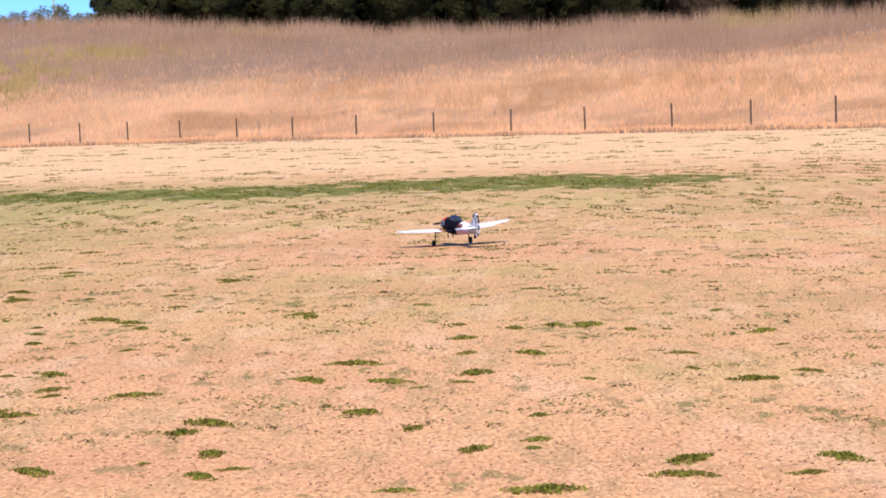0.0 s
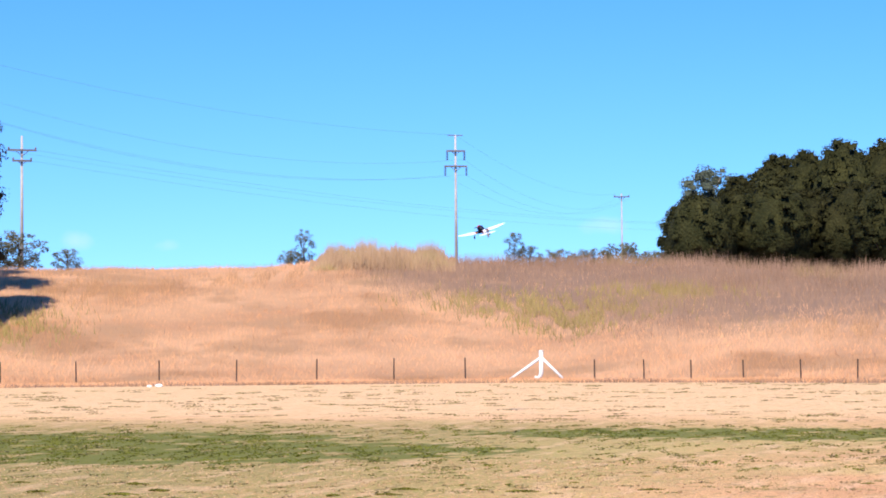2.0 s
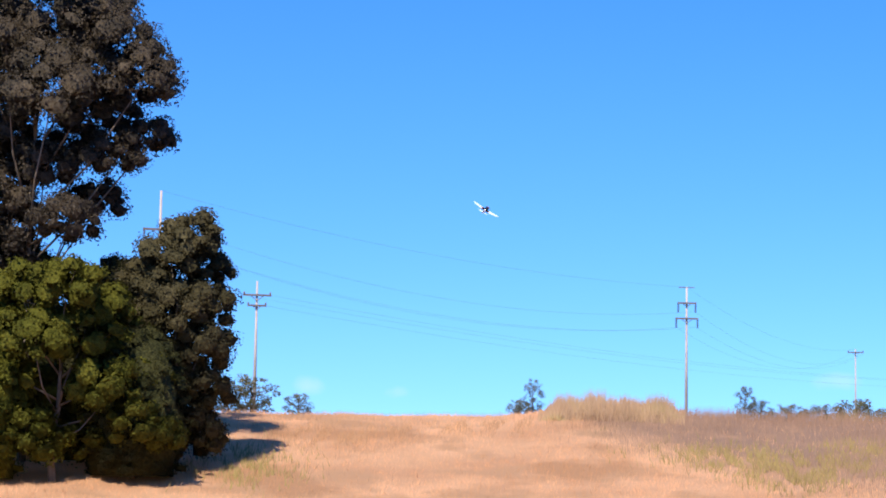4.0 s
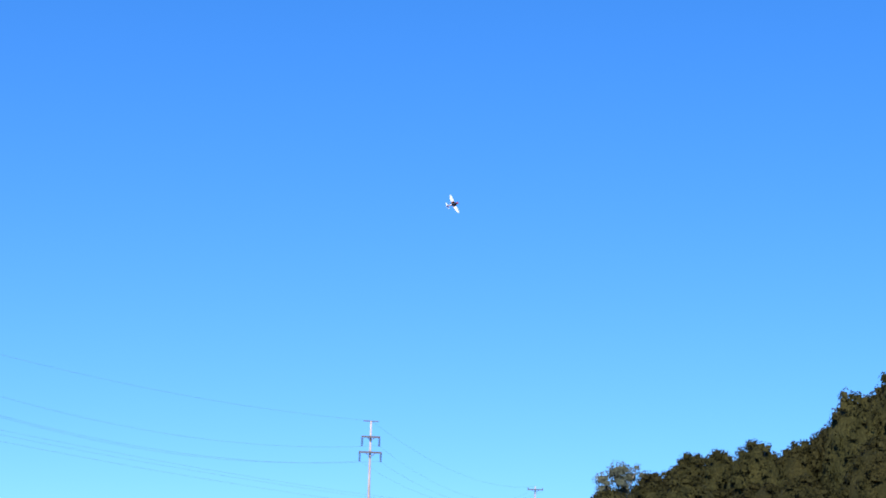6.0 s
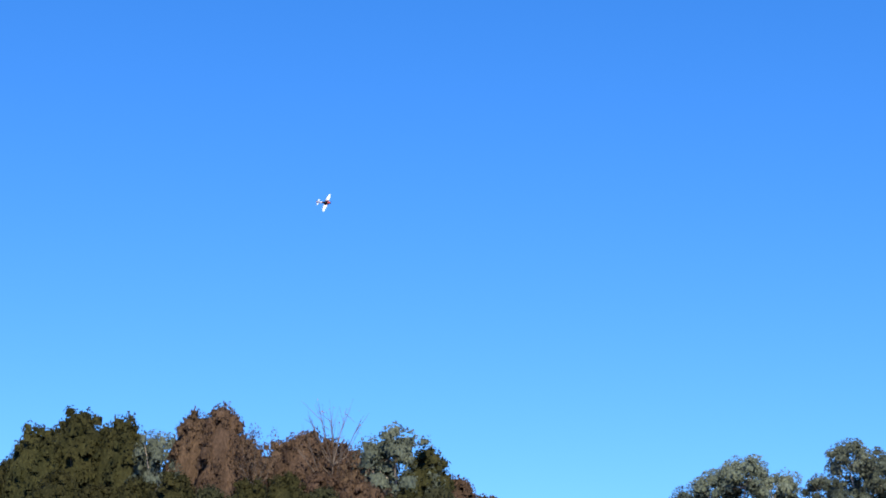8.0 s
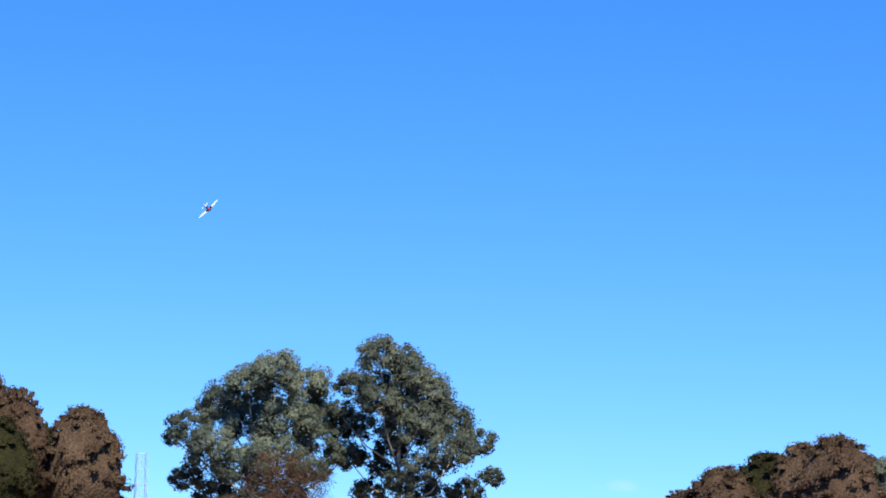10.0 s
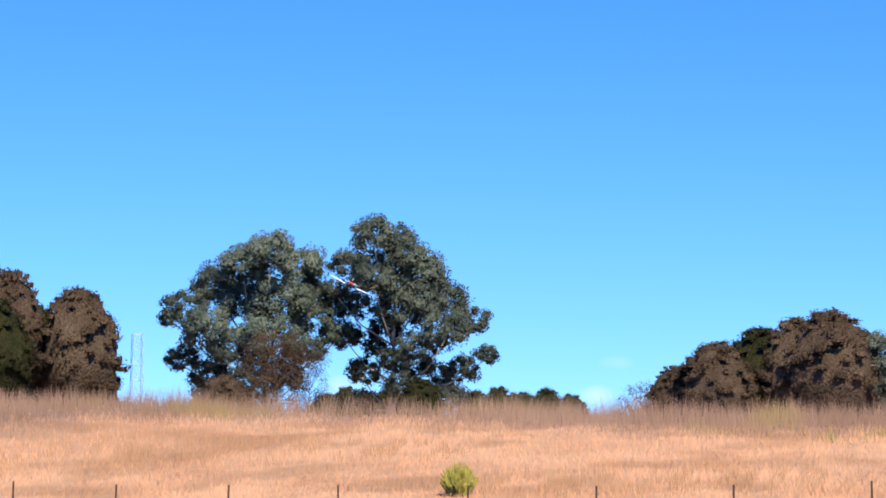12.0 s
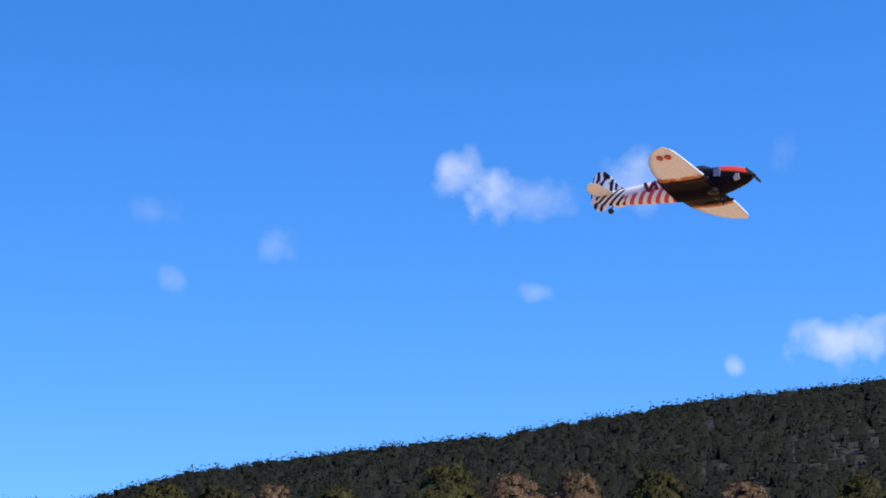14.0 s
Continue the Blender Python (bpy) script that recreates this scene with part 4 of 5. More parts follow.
CLUMPS_FAR = [(-3.44, 12.42), (-2.82, 11.10), (-2.97, 10.52), (-2.61, 12.17), (-2.86, 12.49), (-3.56, 14.62), (-3.81, 14.10), (-3.72, 13.64), (-3.28, 17.03), (-2.59, 17.17), (-2.86, 17.47),
              (-4.10, 20.54), (-6.59, 16.29), (-6.14, 16.14), (-7.00, 22.24), (-7.36, 21.67), (-5.44, 16.28), (-4.22, 17.54), (-3.18, 16.52), (-2.44, 16.70), (-3.97, 19.61), (-1.21, 17.18),
              (-2.21, 21.05), (-3.29, 19.52)]


def clump_mesh(seed):
    """A flat mat of small green leaves, ragged at the rim."""
    rng = np.random.default_rng(seed)
    n = 340
    a = rng.uniform(0, 6.283, n)
    q = rng.uniform(0, 1, n) ** 0.6 * (0.75 + 0.3 * np.sin(a * 2 + seed) + 0.15 * np.sin(a * 5 + seed * 2))
    c = np.stack([np.cos(a) * q, np.sin(a) * q * 0.8, 0.02 + 0.10 * (1 - np.clip(q, 0, 1) ** 2) * rng.uniform(0.2, 1, n)], 1)
    v, f = leaf_arrays(rng, c, np.tile([0, 0, 0.6], (n, 1)), 0.075)
    return raw_mesh("lawn_weed", v, f, (CLOVER,))


def weed_clumps():
    rng = np.random.default_rng(21)
    meshes = [clump_mesh(s) for s in range(5)]
    spots = [(x, y, rng.uniform(0.07, 0.15)) for x, y in CLUMPS_NEAR + CLUMPS_FAR]
    for _ in range(70):  # thicker where the turf is greener
        spots.append((rng.uniform(-13, -3.5), rng.uniform(14, 27), rng.uniform(0.07, 0.17)))
    for _ in range(150):
        d = 9 + 26 * rng.uniform(0, 1)
        az = rng.uniform(-11, 24)
        h = heading(az, 0) * d
        spots.append((h.x, h.y, rng.uniform(0.03, 0.075)))
    for i, (x, y, s) in enumerate(spots):
        ob = new("lawn_weed", meshes[i % 5])
        ob.matrix_world = pose(x, y, 0.0, 0, 0, rng.uniform(0, 360)) @ Matrix.Diagonal((s * 1.25, s, s * 1.3, 1))
        tagged(ob, "low green weed clump in the dry lawn", "weed", "weed clumps in the lawn")


weed_clumps()


# ---- fence and its corner post ----
POSTS = [31.9, 29.8, 27.8, 25.86, 23.99, 21.92, 19.98, 17.95, 15.99, 14.17, 10.89, 9.64, 8.45, 7.14, 5.71, 4.31, 2.69, 0.72, -1.25, -3.13, -5.33, -7.31, -9.42,
         -11.95, -14.76, -17.54, -20.82, -24.06, -27.51, -30.93, -34.2]
TOPS = [(-34, 0.05), (-31, 0.03), (-27.5, -0.08), (-24, -0.14), (-18, -0.15), (-12, -0.17), (-9.4, -0.10), (-5, -0.16), (0, -0.19), (8, -0.18), (11, -0.14), (14, -0.07), (32, -0.07)]


def fence():
    rng = random.Random(4)
    root = thing("fence", Matrix.Translation(stand(12.24, 139)), "line of dark weathered posts along the foot of the hill", "fence")
    inv = root.matrix_world.inverted()
    for az in POSTS:
        d = float(table(az, FENCE))
        p = stand(az, d)
        h = 1.6 + d * math.tan(radians(float(table(az, TOPS)))) - p.z
        bm = bmesh.new()
        lean = rng.uniform(-0.03, 0.03)
        tube(bm, ((0, 0, -0.2), (lean * 0.5, 0, h * 0.5), (lean, 0, h - 0.02), (lean, 0, h)), (0.05, 0.047, 0.043, 0.03), 7)
        ob = part("post", bm, POST, root)
        ob.matrix_local = inv @ Matrix.Translation(p)


fence()


def corner_post():
    foot = stand(12.24, 138)
    root = thing("corner_post", Matrix.Translation(foot), "white painted pipe corner post with two sloping stays", "fence post")
    top = 1.6 + 138 * math.tan(radians(0.08)) - foot.z
    bm = bmesh.new()
    tube(bm, ((-0.42, 0, 0.22), (-0.34, 0, 0.16), (-0.2, 0, 0.13), (-0.08, 0, 0.22), (0, 0, 0.45), (0, 0, top)), (0.10, 0.11, 0.12, 0.125, 0.13, 0.13), 12)
    part("post", bm, WHITE_PAINT, root, smooth=True)
    bm = bmesh.new()
    tube(bm, ((0, 0, top), (0, 0, top + 0.05)), (0.15, 0.12), 12)
    part("cap", bm, WHITE_PAINT, root)
    for az, end in ((13.08, 0.0), (11.70, 0.12)):
        q = stand(az, 137.4) - foot
        bm = bmesh.new()
        tube(bm, ((0, 0, top - 0.38), (q.x, q.y, q.z + end)), (0.085, 0.085), 10)
        part("stay", bm, WHITE_PAINT, root, smooth=True)


corner_post()


def white_stones():
    for az, w in ((22.17, 0.15), (21.93, 0.22)):
        bm = bmesh.new()
        bmesh.ops.create_icosphere(bm, subdivisions=3, radius=1)
        for v in bm.verts:
            v.co *= 1 + 0.18 * noise.noise(v.co * 1.7 + Vector((az, 0, 0)))
            v.co = Vector((v.co.x * w, v.co.y * w * 0.7, max(v.co.z, -0.4) * w * 0.55))
        ob = part("white_stone", bm, WHITE_PAINT, smooth=True)
        ob.location = stand(az, 124, w * 0.2)
        tagged(ob, "white painted stone on the edge of the field", "stone", "white stones")


white_stones()


def broom_bush():
    """The bright wispy bush at the foot of the bank."""
    rng = np.random.default_rng(2)
    n = 1700
    foot = stand(-20.58, 108.5)
    root = thing("bush", Matrix.Translation(foot), "wispy bright yellow-green bush at the foot of the bank", "bush")
    a, q = rng.uniform(0, 6.283, n), rng.uniform(0, 1, n) ** 0.5
    base = np.stack([np.cos(a) * q * 0.5, np.sin(a) * q * 0.5, np.zeros(n)], 1)
    up = np.stack([np.cos(a) * q * 0.62, np.sin(a) * q * 0.62, 1.85 - 1.0 * q * q], 1) * rng.uniform(0.25, 1.0, (n, 1))
    s = np.stack([np.cos(a * 3) ** 2 + 0.3, 0.6 * np.sin(a * 3), np.zeros(n)], 1) * 0.018
    m = base + up * 0.55 + np.array([0, 0, 0.1])
    v = np.stack([base - s, base + s, m + s * 1.6, base + up, m - s * 1.6], 1).reshape(-1, 3)
    mesh_part("foliage", raw_mesh("foliage", v, np.arange(5 * n).reshape(-1, 5), (BROOM,), None, True, np.repeat(unit(up * 0.5 + np.array([0, -0.5, 0.4])), 5, axis=0)), root)
    bm = bmesh.new()
    for k in range(9):
        t = k * 0.7
        tube(bm, ((0, 0, -0.1), (math.cos(t) * 0.2, math.sin(t) * 0.2, 0.4), (math.cos(t) * 0.45, math.sin(t) * 0.45, 0.8)), (0.025, 0.018, 0.006), 5)
    part("stem", bm, TWIG, root)


BROOM = foliage("broom_stems", (0.44, 0.41, 0.085), (0.58, 0.52, 0.14), 0.4)
broom_bush()


# ---- power line ----
def power_pole(az, top_el, d, arms, head, label):
    """A pole with crossarms; arms are (drop below the top, half length, hangs insulators)."""
    foot = stand(az, d)
    h = 1.6 + d * math.tan(radians(top_el)) - foot.z
    root = thing("power_pole", Matrix.Translation(foot) @ Matrix.Rotation(radians(az + 8), 4, "Z"), label, "power pole", "power poles on the hill")
    bm = bmesh.new()
    tube(bm, ((0, 0, -0.5), (0, 0, h * 0.5), (0, 0, h)), (0.21, 0.16, 0.11), 10)
    part("pole", bm, POLE_WOOD, root, smooth=True)
    for drop, half, hang in arms:
        z = h - drop
        bm = bmesh.new()
        box(bm, (0, -0.22, z), (2 * half, 0.16, 0.2))
        bmesh.ops.bevel(bm, geom=bm.edges[:], offset=0.02, segments=1)
        arm = part("crossarm", bm, ARM, root)
        bm = bmesh.new()
        tube(bm, ((-half * 0.5, -0.2, z), (0, -0.2, z - half * 0.4)), (0.04, 0.04), 5)
        tube(bm, ((half * 0.5, -0.2, z), (0, -0.2, z - half * 0.4)), (0.04, 0.04), 5)
        part("brace", bm, ARM, root)
        for x in (-half * 0.92, half * 0.92):
            bm = bmesh.new()
            if hang:
                for k in range(5):
                    tube(bm, ((x, -0.22, z - 0.15 - 0.2 * k), (x, -0.22, z - 0.29 - 0.2 * k)), (0.15, 0.07), 8)
            else:
                tube(bm, ((x, -0.22, z + 0.1), (x, -0.22, z + 0.22), (x, -0.22, z + 0.35)), (0.07, 0.11, 0.05), 8)
            part("insulator", bm, ARM, arm)
    if head:
        bm = bmesh.new()
        box(bm, (0, 0, h - 0.05), (2 * head, 0.1, 0.1))
        part("top_arm", bm, ARM, root)
    return foot + Vector((0, 0, h))


def cable(a, b, sag):
    bm = bmesh.new()
    pts = [a.lerp(b, k / 24) - Vector((0, 0, 4 * sag * (k / 24) * (1 - k / 24))) for k in range(25)]
    tube(bm, pts, [0.008] * 25, 4)
    tagged(part("power_cable", bm, CABLE), "thin dark power cable strung between poles", "cable", "power cables")


def power_lines():
    tall = [(1.9, 1.1, True), (3.7, 1.35, True)]
    a = power_pole(14.37, 5.60, 262, tall, 0.9, "tall pale power pole with two crossarms and hanging insulators")
    c = power_pole(25.33, 5.58, 236, [(1.5, 1.5, False), (2.6, 1.0, False)], 0, "grey power pole with two dark crossarms")
    b = power_pole(10.15, 4.06, 392, [(0.6, 1.35, False)], 0, "distant pale power pole with one crossarm")
    e = power_pole(27.83, 7.80, 205, [(3.6, 1.6, True)], 0, "power pole rising behind the trees")
    h = Vector((0, 0, 1))
    cable(e, a, 1.5)
    cable(a, b, 2.5)
    for dz, dx in ((2.9, 1.0), (4.7, -1.2), (4.7, 1.2)):
        cable(e - h * dz, a - h * dz + Vector((dx, 0, 0)), 3.0)
        cable(a - h * dz + Vector((dx, 0, 0)), b - h * 1.0 + Vector((dx, 0, 0)), 3.5)
    far = EYE + heading(2.5, 3.6) * 460
    for dz, dx in ((1.5, -1.4), (1.5, 1.4), (2.6, 0.9)):
        cable(c - h * dz + Vector((dx, 0, 0)), far - h * dz + Vector((dx, 0, 0)), 4.5)


power_lines()


def lattice_tower():
    d, foot = 620, stand(-12.42, 620)
    h = 1.6 + d * math.tan(radians(3.6)) - foot.z
    root = thing("lattice_tower", Matrix.Translation(foot), "steel lattice tower far behind the trees, paled by painted haze", "tower")
    n = 9
    w = lambda z: 1.75 - 0.45 * z / h
    for sx, sy in ((1, 1), (1, -1), (-1, -1), (-1, 1)):
        bm = bmesh.new()
        tube(bm, ((sx * w(0), sy * w(0), -0.5), (sx * w(h), sy * w(h), h)), (0.10, 0.085), 4)
        part("leg", bm, HAZED_STEEL, root)
    for k in range(n):
        z0, z1 = h * k / n, h * (k + 1) / n
        bm = bmesh.new()
        for (ax, ay), (bx, by) in (((-1, -1), (1, -1)), ((1, -1), (1, 1)), ((1, 1), (-1, 1)), ((-1, 1), (-1, -1))):
            tube(bm, ((ax * w(z0), ay * w(z0), z0), (bx * w(z1), by * w(z1), z1)), (0.07, 0.07), 4)
            tube(bm, ((ax * w(z1), ay * w(z1), z1), (bx * w(z1), by * w(z1), z1)), (0.06, 0.06), 4)
        part("bracing", bm, HAZED_STEEL, root)


lattice_tower()


def house(az, top_el, d, length, turn, label, pitch):
    foot = stand(az, d)
    ridge = 1.6 + d * math.tan(radians(top_el)) - foot.z
    depth = 7.0
    root = thing("house", Matrix.Translation(foot) @ Matrix.Rotation(radians(az + turn), 4, "Z"), label, "house", "houses among the trees")
    bm = bmesh.new()
    box(bm, (0, 0, (ridge - pitch + 0.1) / 2), (length, depth, ridge - pitch + 0.1))
    part("wall", bm, WALL_PAINT, root)
    bm = bmesh.new()
    hx, hy, z0 = length / 2 + 0.6, depth / 2 + 0.6, ridge - pitch
    lo = [bm.verts.new(p) for p in ((-hx, -hy, z0), (hx, -hy, z0), (hx, hy, z0), (-hx, hy, z0))]
    up = [bm.verts.new(p) for p in ((-hx + 2.5, 0, ridge), (hx - 2.5, 0, ridge))]
    for f in ((lo[0], lo[1], up[1], up[0]), (lo[1], lo[2], up[1]), (lo[2], lo[3], up[0], up[1]), (lo[3], lo[0], up[0]), lo[::-1]):
        bm.faces.new(f)
    part("roof", bm, ROOF, root)
    for k in range(3):
        x = (k - 1) * length * 0.3
        win = part("window", (lambda b: (box(b, (x, -depth / 2 - 0.02, ridge - 2.5), (1.6, 0.06, 1.2)), b)[1])(bmesh.new()), WHITE_PAINT, root)
        for s in (-0.4, 0.4):
            part("pane", (lambda b: (box(b, (x + s, -depth / 2 - 0.055, ridge - 2.5), (0.68, 0.02, 1.04)), b)[1])(bmesh.new()), GLASS, win)


house(-38.25, 2.12, 212, 3.6, 12, "low cream house with a brown roof half hidden by trees", 0.55)
house(-39.5, 2.28, 222, 3.0, -15, "cream house with a brown roof behind the trees", 0.6)
house(-52.8, 2.48, 214, 6.0, -35, "white house with a brown tiled roof between trees", 0.9)


# ---- clouds, so far off that they never shift ----
def cloud_material():
    m, n, l, b = shader("glowing_cloud_sheet", 1.0)
    co = coords(n, "Generated")
    mp = n.new("ShaderNodeMapping")
    mp.inputs["Location"].default_value = (-0.5, -0.5, 0)
    l.new(co, mp.inputs["Vector"])
    ln = n.new("ShaderNodeVectorMath")
    ln.operation = "LENGTH"
    l.new(mp.outputs[0], ln.inputs[0])
    info = n.new("ShaderNodeObjectInfo")
    obco = coords(n)
    shift = n.new("ShaderNodeVectorMath")
    shift.operation = "ADD"
    l.new(obco, shift.inputs[0])
    l.new(calc(n, l, "MULTIPLY", info.outputs["Random"], 700.0), shift.inputs[1])
    tx = n.new("ShaderNodeTexNoise")
    tx.inputs["Scale"].default_value, tx.inputs["Detail"].default_value = 0.022, 7.0
    l.new(shift.outputs[0], tx.inputs["Vector"])
    body = calc(n, l, "MULTIPLY", calc(n, l, "SUBTRACT", 0.5, ln.outputs["Value"]), 2.2, clamp=True)
    soft = calc(n, l, "MULTIPLY", calc(n, l, "SUBTRACT", calc(n, l, "ADD", calc(n, l, "MULTIPLY", body, 1.05), calc(n, l, "MULTIPLY", tx.outputs["Fac"], 1.7)), 1.12), 0.75, clamp=True)
    soft = calc(n, l, "MULTIPLY", soft, calc(n, l, "MULTIPLY", body, 3.0, clamp=True))
    # sunlit white is emitted: each sheet glows, no lamp lights it
    em = n.new("ShaderNodeEmission")
    em.inputs["Color"].default_value, em.inputs["Strength"].default_value = (0.90, 0.93, 1.0, 1), 0.80
    tr = n.new("ShaderNodeBsdfTransparent")
    mx = n.new("ShaderNodeMixShader")
    l.new(calc(n, l, "MULTIPLY", soft, info.outputs["Alpha"]), mx.inputs[0])
    l.new(tr.outputs[0], mx.inputs[1])
    l.new(em.outputs[0], mx.inputs[2])
    l.new(mx.outputs[0], n["Material Output"].inputs["Surface"])
    return m


CLOUD = cloud_material()
# azimuth, elevation, width, height, density
CLOUDS = [(-41.4, 9.75, 2.0, 0.36, 0.55), (-44.1, 7.95, 3.0, 0.8, 0.95), (-48.3, 10.92, 1.2, 0.38, 0.7), (-51.8, 12.25, 2.4, 0.75, 0.42), (-54.2, 11.4, 2.2, 0.9, 0.28), (-66.9, 13.4, 1.9, 1.3, 0.85),
          (-67.8, 12.95, 1.9, 1.5, 0.95), (-69.0, 12.7, 2.8, 1.3, 0.4), (-62.2, 11.42, 1.6, 1.0, 0.36), (-59.5, 10.61, 1.3, 0.8, 0.28), (-68.8, 10.27, 1.4, 0.5, 0.4), (-74.0, 8.27, 0.9, 0.6, 0.8)]
CLOUDS_LOW = [(-76.9, 8.85, 4.6, 1.3, 0.95), (-71.5, 13.1, 2.8, 1.5, 0.7), (-75.4, 13.6, 1.2, 1.0, 0.2), (24.0, 2.95, 1.4, 0.5, 0.5), (21.7, 2.85, 0.9, 0.3, 0.45), (10.6, 3.25, 1.8, 0.45, 0.35), (-17.8, 2.35, 1.6, 0.6, 0.8),
              (-24.0, 2.15, 1.4, 0.6, 0.8), (-24.6, 3.0, 1.2, 0.3, 0.25), (-59.0, 12.4, 2.0, 0.9, 0.15)]


def clouds():
    d = 3200
    for az, el, w, h, dense in CLOUDS + CLOUDS_LOW:
        bm = bmesh.new()
        bmesh.ops.create_grid(bm, x_segments=8, y_segments=6, size=0.5)
        for v in bm.verts:
            v.co = Vector((v.co.x * d * radians(w * 1.5), v.co.y * d * radians(h * 1.6), -20 * (1 - 4 * v.co.x ** 2) + 6 * v.co.y))
        ob = part("cloud_backdrop", bm, CLOUD, smooth=True)
        at = EYE + heading(az, el) * d
        ob.matrix_world = look(at, at + (at - EYE))
        ob.color = (1, 1, 1, dense * 0.88)
        tagged(ob, "small soft white cloud low in the blue sky", "cloud", kind="structure")


clouds()


# ---- the model aircraft ----
def livery(name, build, rough=0.6):
    m, n, l, b = shader(name, rough)
    b.inputs["Specular IOR Level"].default_value = 0.05
    sep = n.new("ShaderNodeSeparateXYZ")
    co = coords(n)
    l.new(co, sep.inputs[0])
    col = build(n, l, co, *sep.outputs)
    fine = noise_ramp(n, l, co, 60.0, [(0.3, (0.86,) * 3), (0.7, (1.06,) * 3)])
    l.new(blend(n, l, 1.0, col, fine, "MULTIPLY"), b.inputs["Base Color"])
    bumped(n, l, b, fine, 0.08, 0.002)
    return m


def step(n, l, v, at, sharp=60.0):
    return calc(n, l, "MULTIPLY_ADD", calc(n, l, "SUBTRACT", v, at), sharp, 0.5, clamp=True)


FOAM = (0.64, 0.75, 0.93)
DARK = (0.006, 0.005, 0.010)


def stripes(n, l, v, pitch, duty=0.0):
    return step(n, l, calc(n, l, "SINE", calc(n, l, "MULTIPLY", v, 6.2832 / pitch)), duty, 4.0)


def paint_body(n, l, co, x, y, z):
    """Dark middle, white rear with red slanting stripes, zebra tail, red crown of the cowl."""
    slant = calc(n, l, "MULTIPLY_ADD", z, -0.75, y)
    red = calc(n, l, "MULTIPLY", stripes(n, l, slant, 0.058), step(n, l, calc(n, l, "MULTIPLY_ADD", y, 0.10, 0.075), z, 90.0))
    c = blend(n, l, red, (0.70, 0.71, 0.77), (0.46, 0.10, 0.11))
    zebra = blend(n, l, stripes(n, l, calc(n, l, "MULTIPLY_ADD", z, -1.3, y), 0.05), (0.78, 0.78, 0.78), (0.02, 0.02, 0.05))
    c = blend(n, l, step(n, l, calc(n, l, "MULTIPLY", y, -1.0), 0.44), c, zebra)
    edge = calc(n, l, "ADD", y, calc(n, l, "MULTIPLY", calc(n, l, "SUBTRACT", z, 0.05), 0.9))
    c = blend(n, l, step(n, l, edge, -0.20, 90.0), c, DARK)
    top = calc(n, l, "MULTIPLY", step(n, l, calc(n, l, "MULTIPLY_ADD", y, 0.16, z), 0.120, 120.0), calc(n, l, "MULTIPLY", step(n, l, y, 0.145), step(n, l, calc(n, l, "MULTIPLY", y, -1.0), -0.318)))
    return blend(n, l, top, c, (0.50, 0.05, 0.035))


def paint_wing(n, l, co, x, y, z):
    ax = calc(n, l, "ABSOLUTE", x)
    ragged = n.new("ShaderNodeTexNoise")
    ragged.inputs["Scale"].default_value = 22.0
    l.new(co, ragged.inputs["Vector"])
    limit = calc(n, l, "MULTIPLY_ADD", step(n, l, calc(n, l, "MULTIPLY", x, -1.0), 0.0), 0.035, calc(n, l, "MULTIPLY_ADD", ragged.outputs["Fac"], 0.09, 0.165))
    # the dark root reaches less far on the upper skin
    upper = step(n, l, calc(n, l, "MULTIPLY_ADD", ax, -0.0746, z), 0.003, 400.0)
    limit = calc(n, l, "MULTIPLY_ADD", upper, -0.085, limit)
    warm = blend(n, l, step(n, l, calc(n, l, "SUBTRACT", limit, ax), -0.035, 50.0), FOAM, (0.42, 0.17, 0.07))
    return blend(n, l, step(n, l, calc(n, l, "SUBTRACT", limit, ax), 0.0, 70.0), warm, DARK)


def paint_fin(n, l, co, x, y, z):
    jag = n.new("ShaderNodeTexNoise")
    jag.inputs["Scale"].default_value = 16.0
    l.new(co, jag.inputs["Vector"])
    return blend(n, l, stripes(n, l, calc(n, l, "MULTIPLY_ADD", jag.outputs["Fac"], 0.09, calc(n, l, "MULTIPLY_ADD", z, -0.35, y)), 0.046), (0.78, 0.78, 0.78), (0.02, 0.02, 0.05))


BODY_PAINT, WING_PAINT, FIN_PAINT = livery("body_livery", paint_body), livery("wing_livery", paint_wing), livery("zebra_paint", paint_fin)
FOAM_PAINT = livery("white_foam", lambda n, l, co, x, y, z: blend(n, l, 0.0, FOAM, FOAM))
RED_PAINT = livery("dull_red_mark", lambda n, l, co, x, y, z: blend(n, l, 0.0, (0.42, 0.08, 0.06), (0, 0, 0)))
MAROON = livery("maroon_mark", lambda n, l, co, x, y, z: blend(n, l, 0.0, (0.16, 0.03, 0.04), (0, 0, 0)))
BLACK = livery("black_plastic", lambda n, l, co, x, y, z: blend(n, l, 0.0, (0.02, 0.02, 0.022), (0, 0, 0)), 0.35)
PALE = livery("grey_white_patch", lambda n, l, co, x, y, z: blend(n, l, 0.0, (0.36, 0.39, 0.42), (0, 0, 0)))
SLATE = livery("slate_patch", lambda n, l, co, x, y, z: blend(n, l, 0.0, (0.15, 0.19, 0.30), (0, 0, 0)))
CANOPY, _n, _l, _b = shader("smoked_canopy", 0.12)
_b.inputs["Base Color"].default_value = (0.03, 0.035, 0.05, 1)
_b.inputs["Specular IOR Level"].default_value = 0.6
RUBBER = surface("black_rubber", (0.015,) * 3, (0.035,) * 3, 20.0)


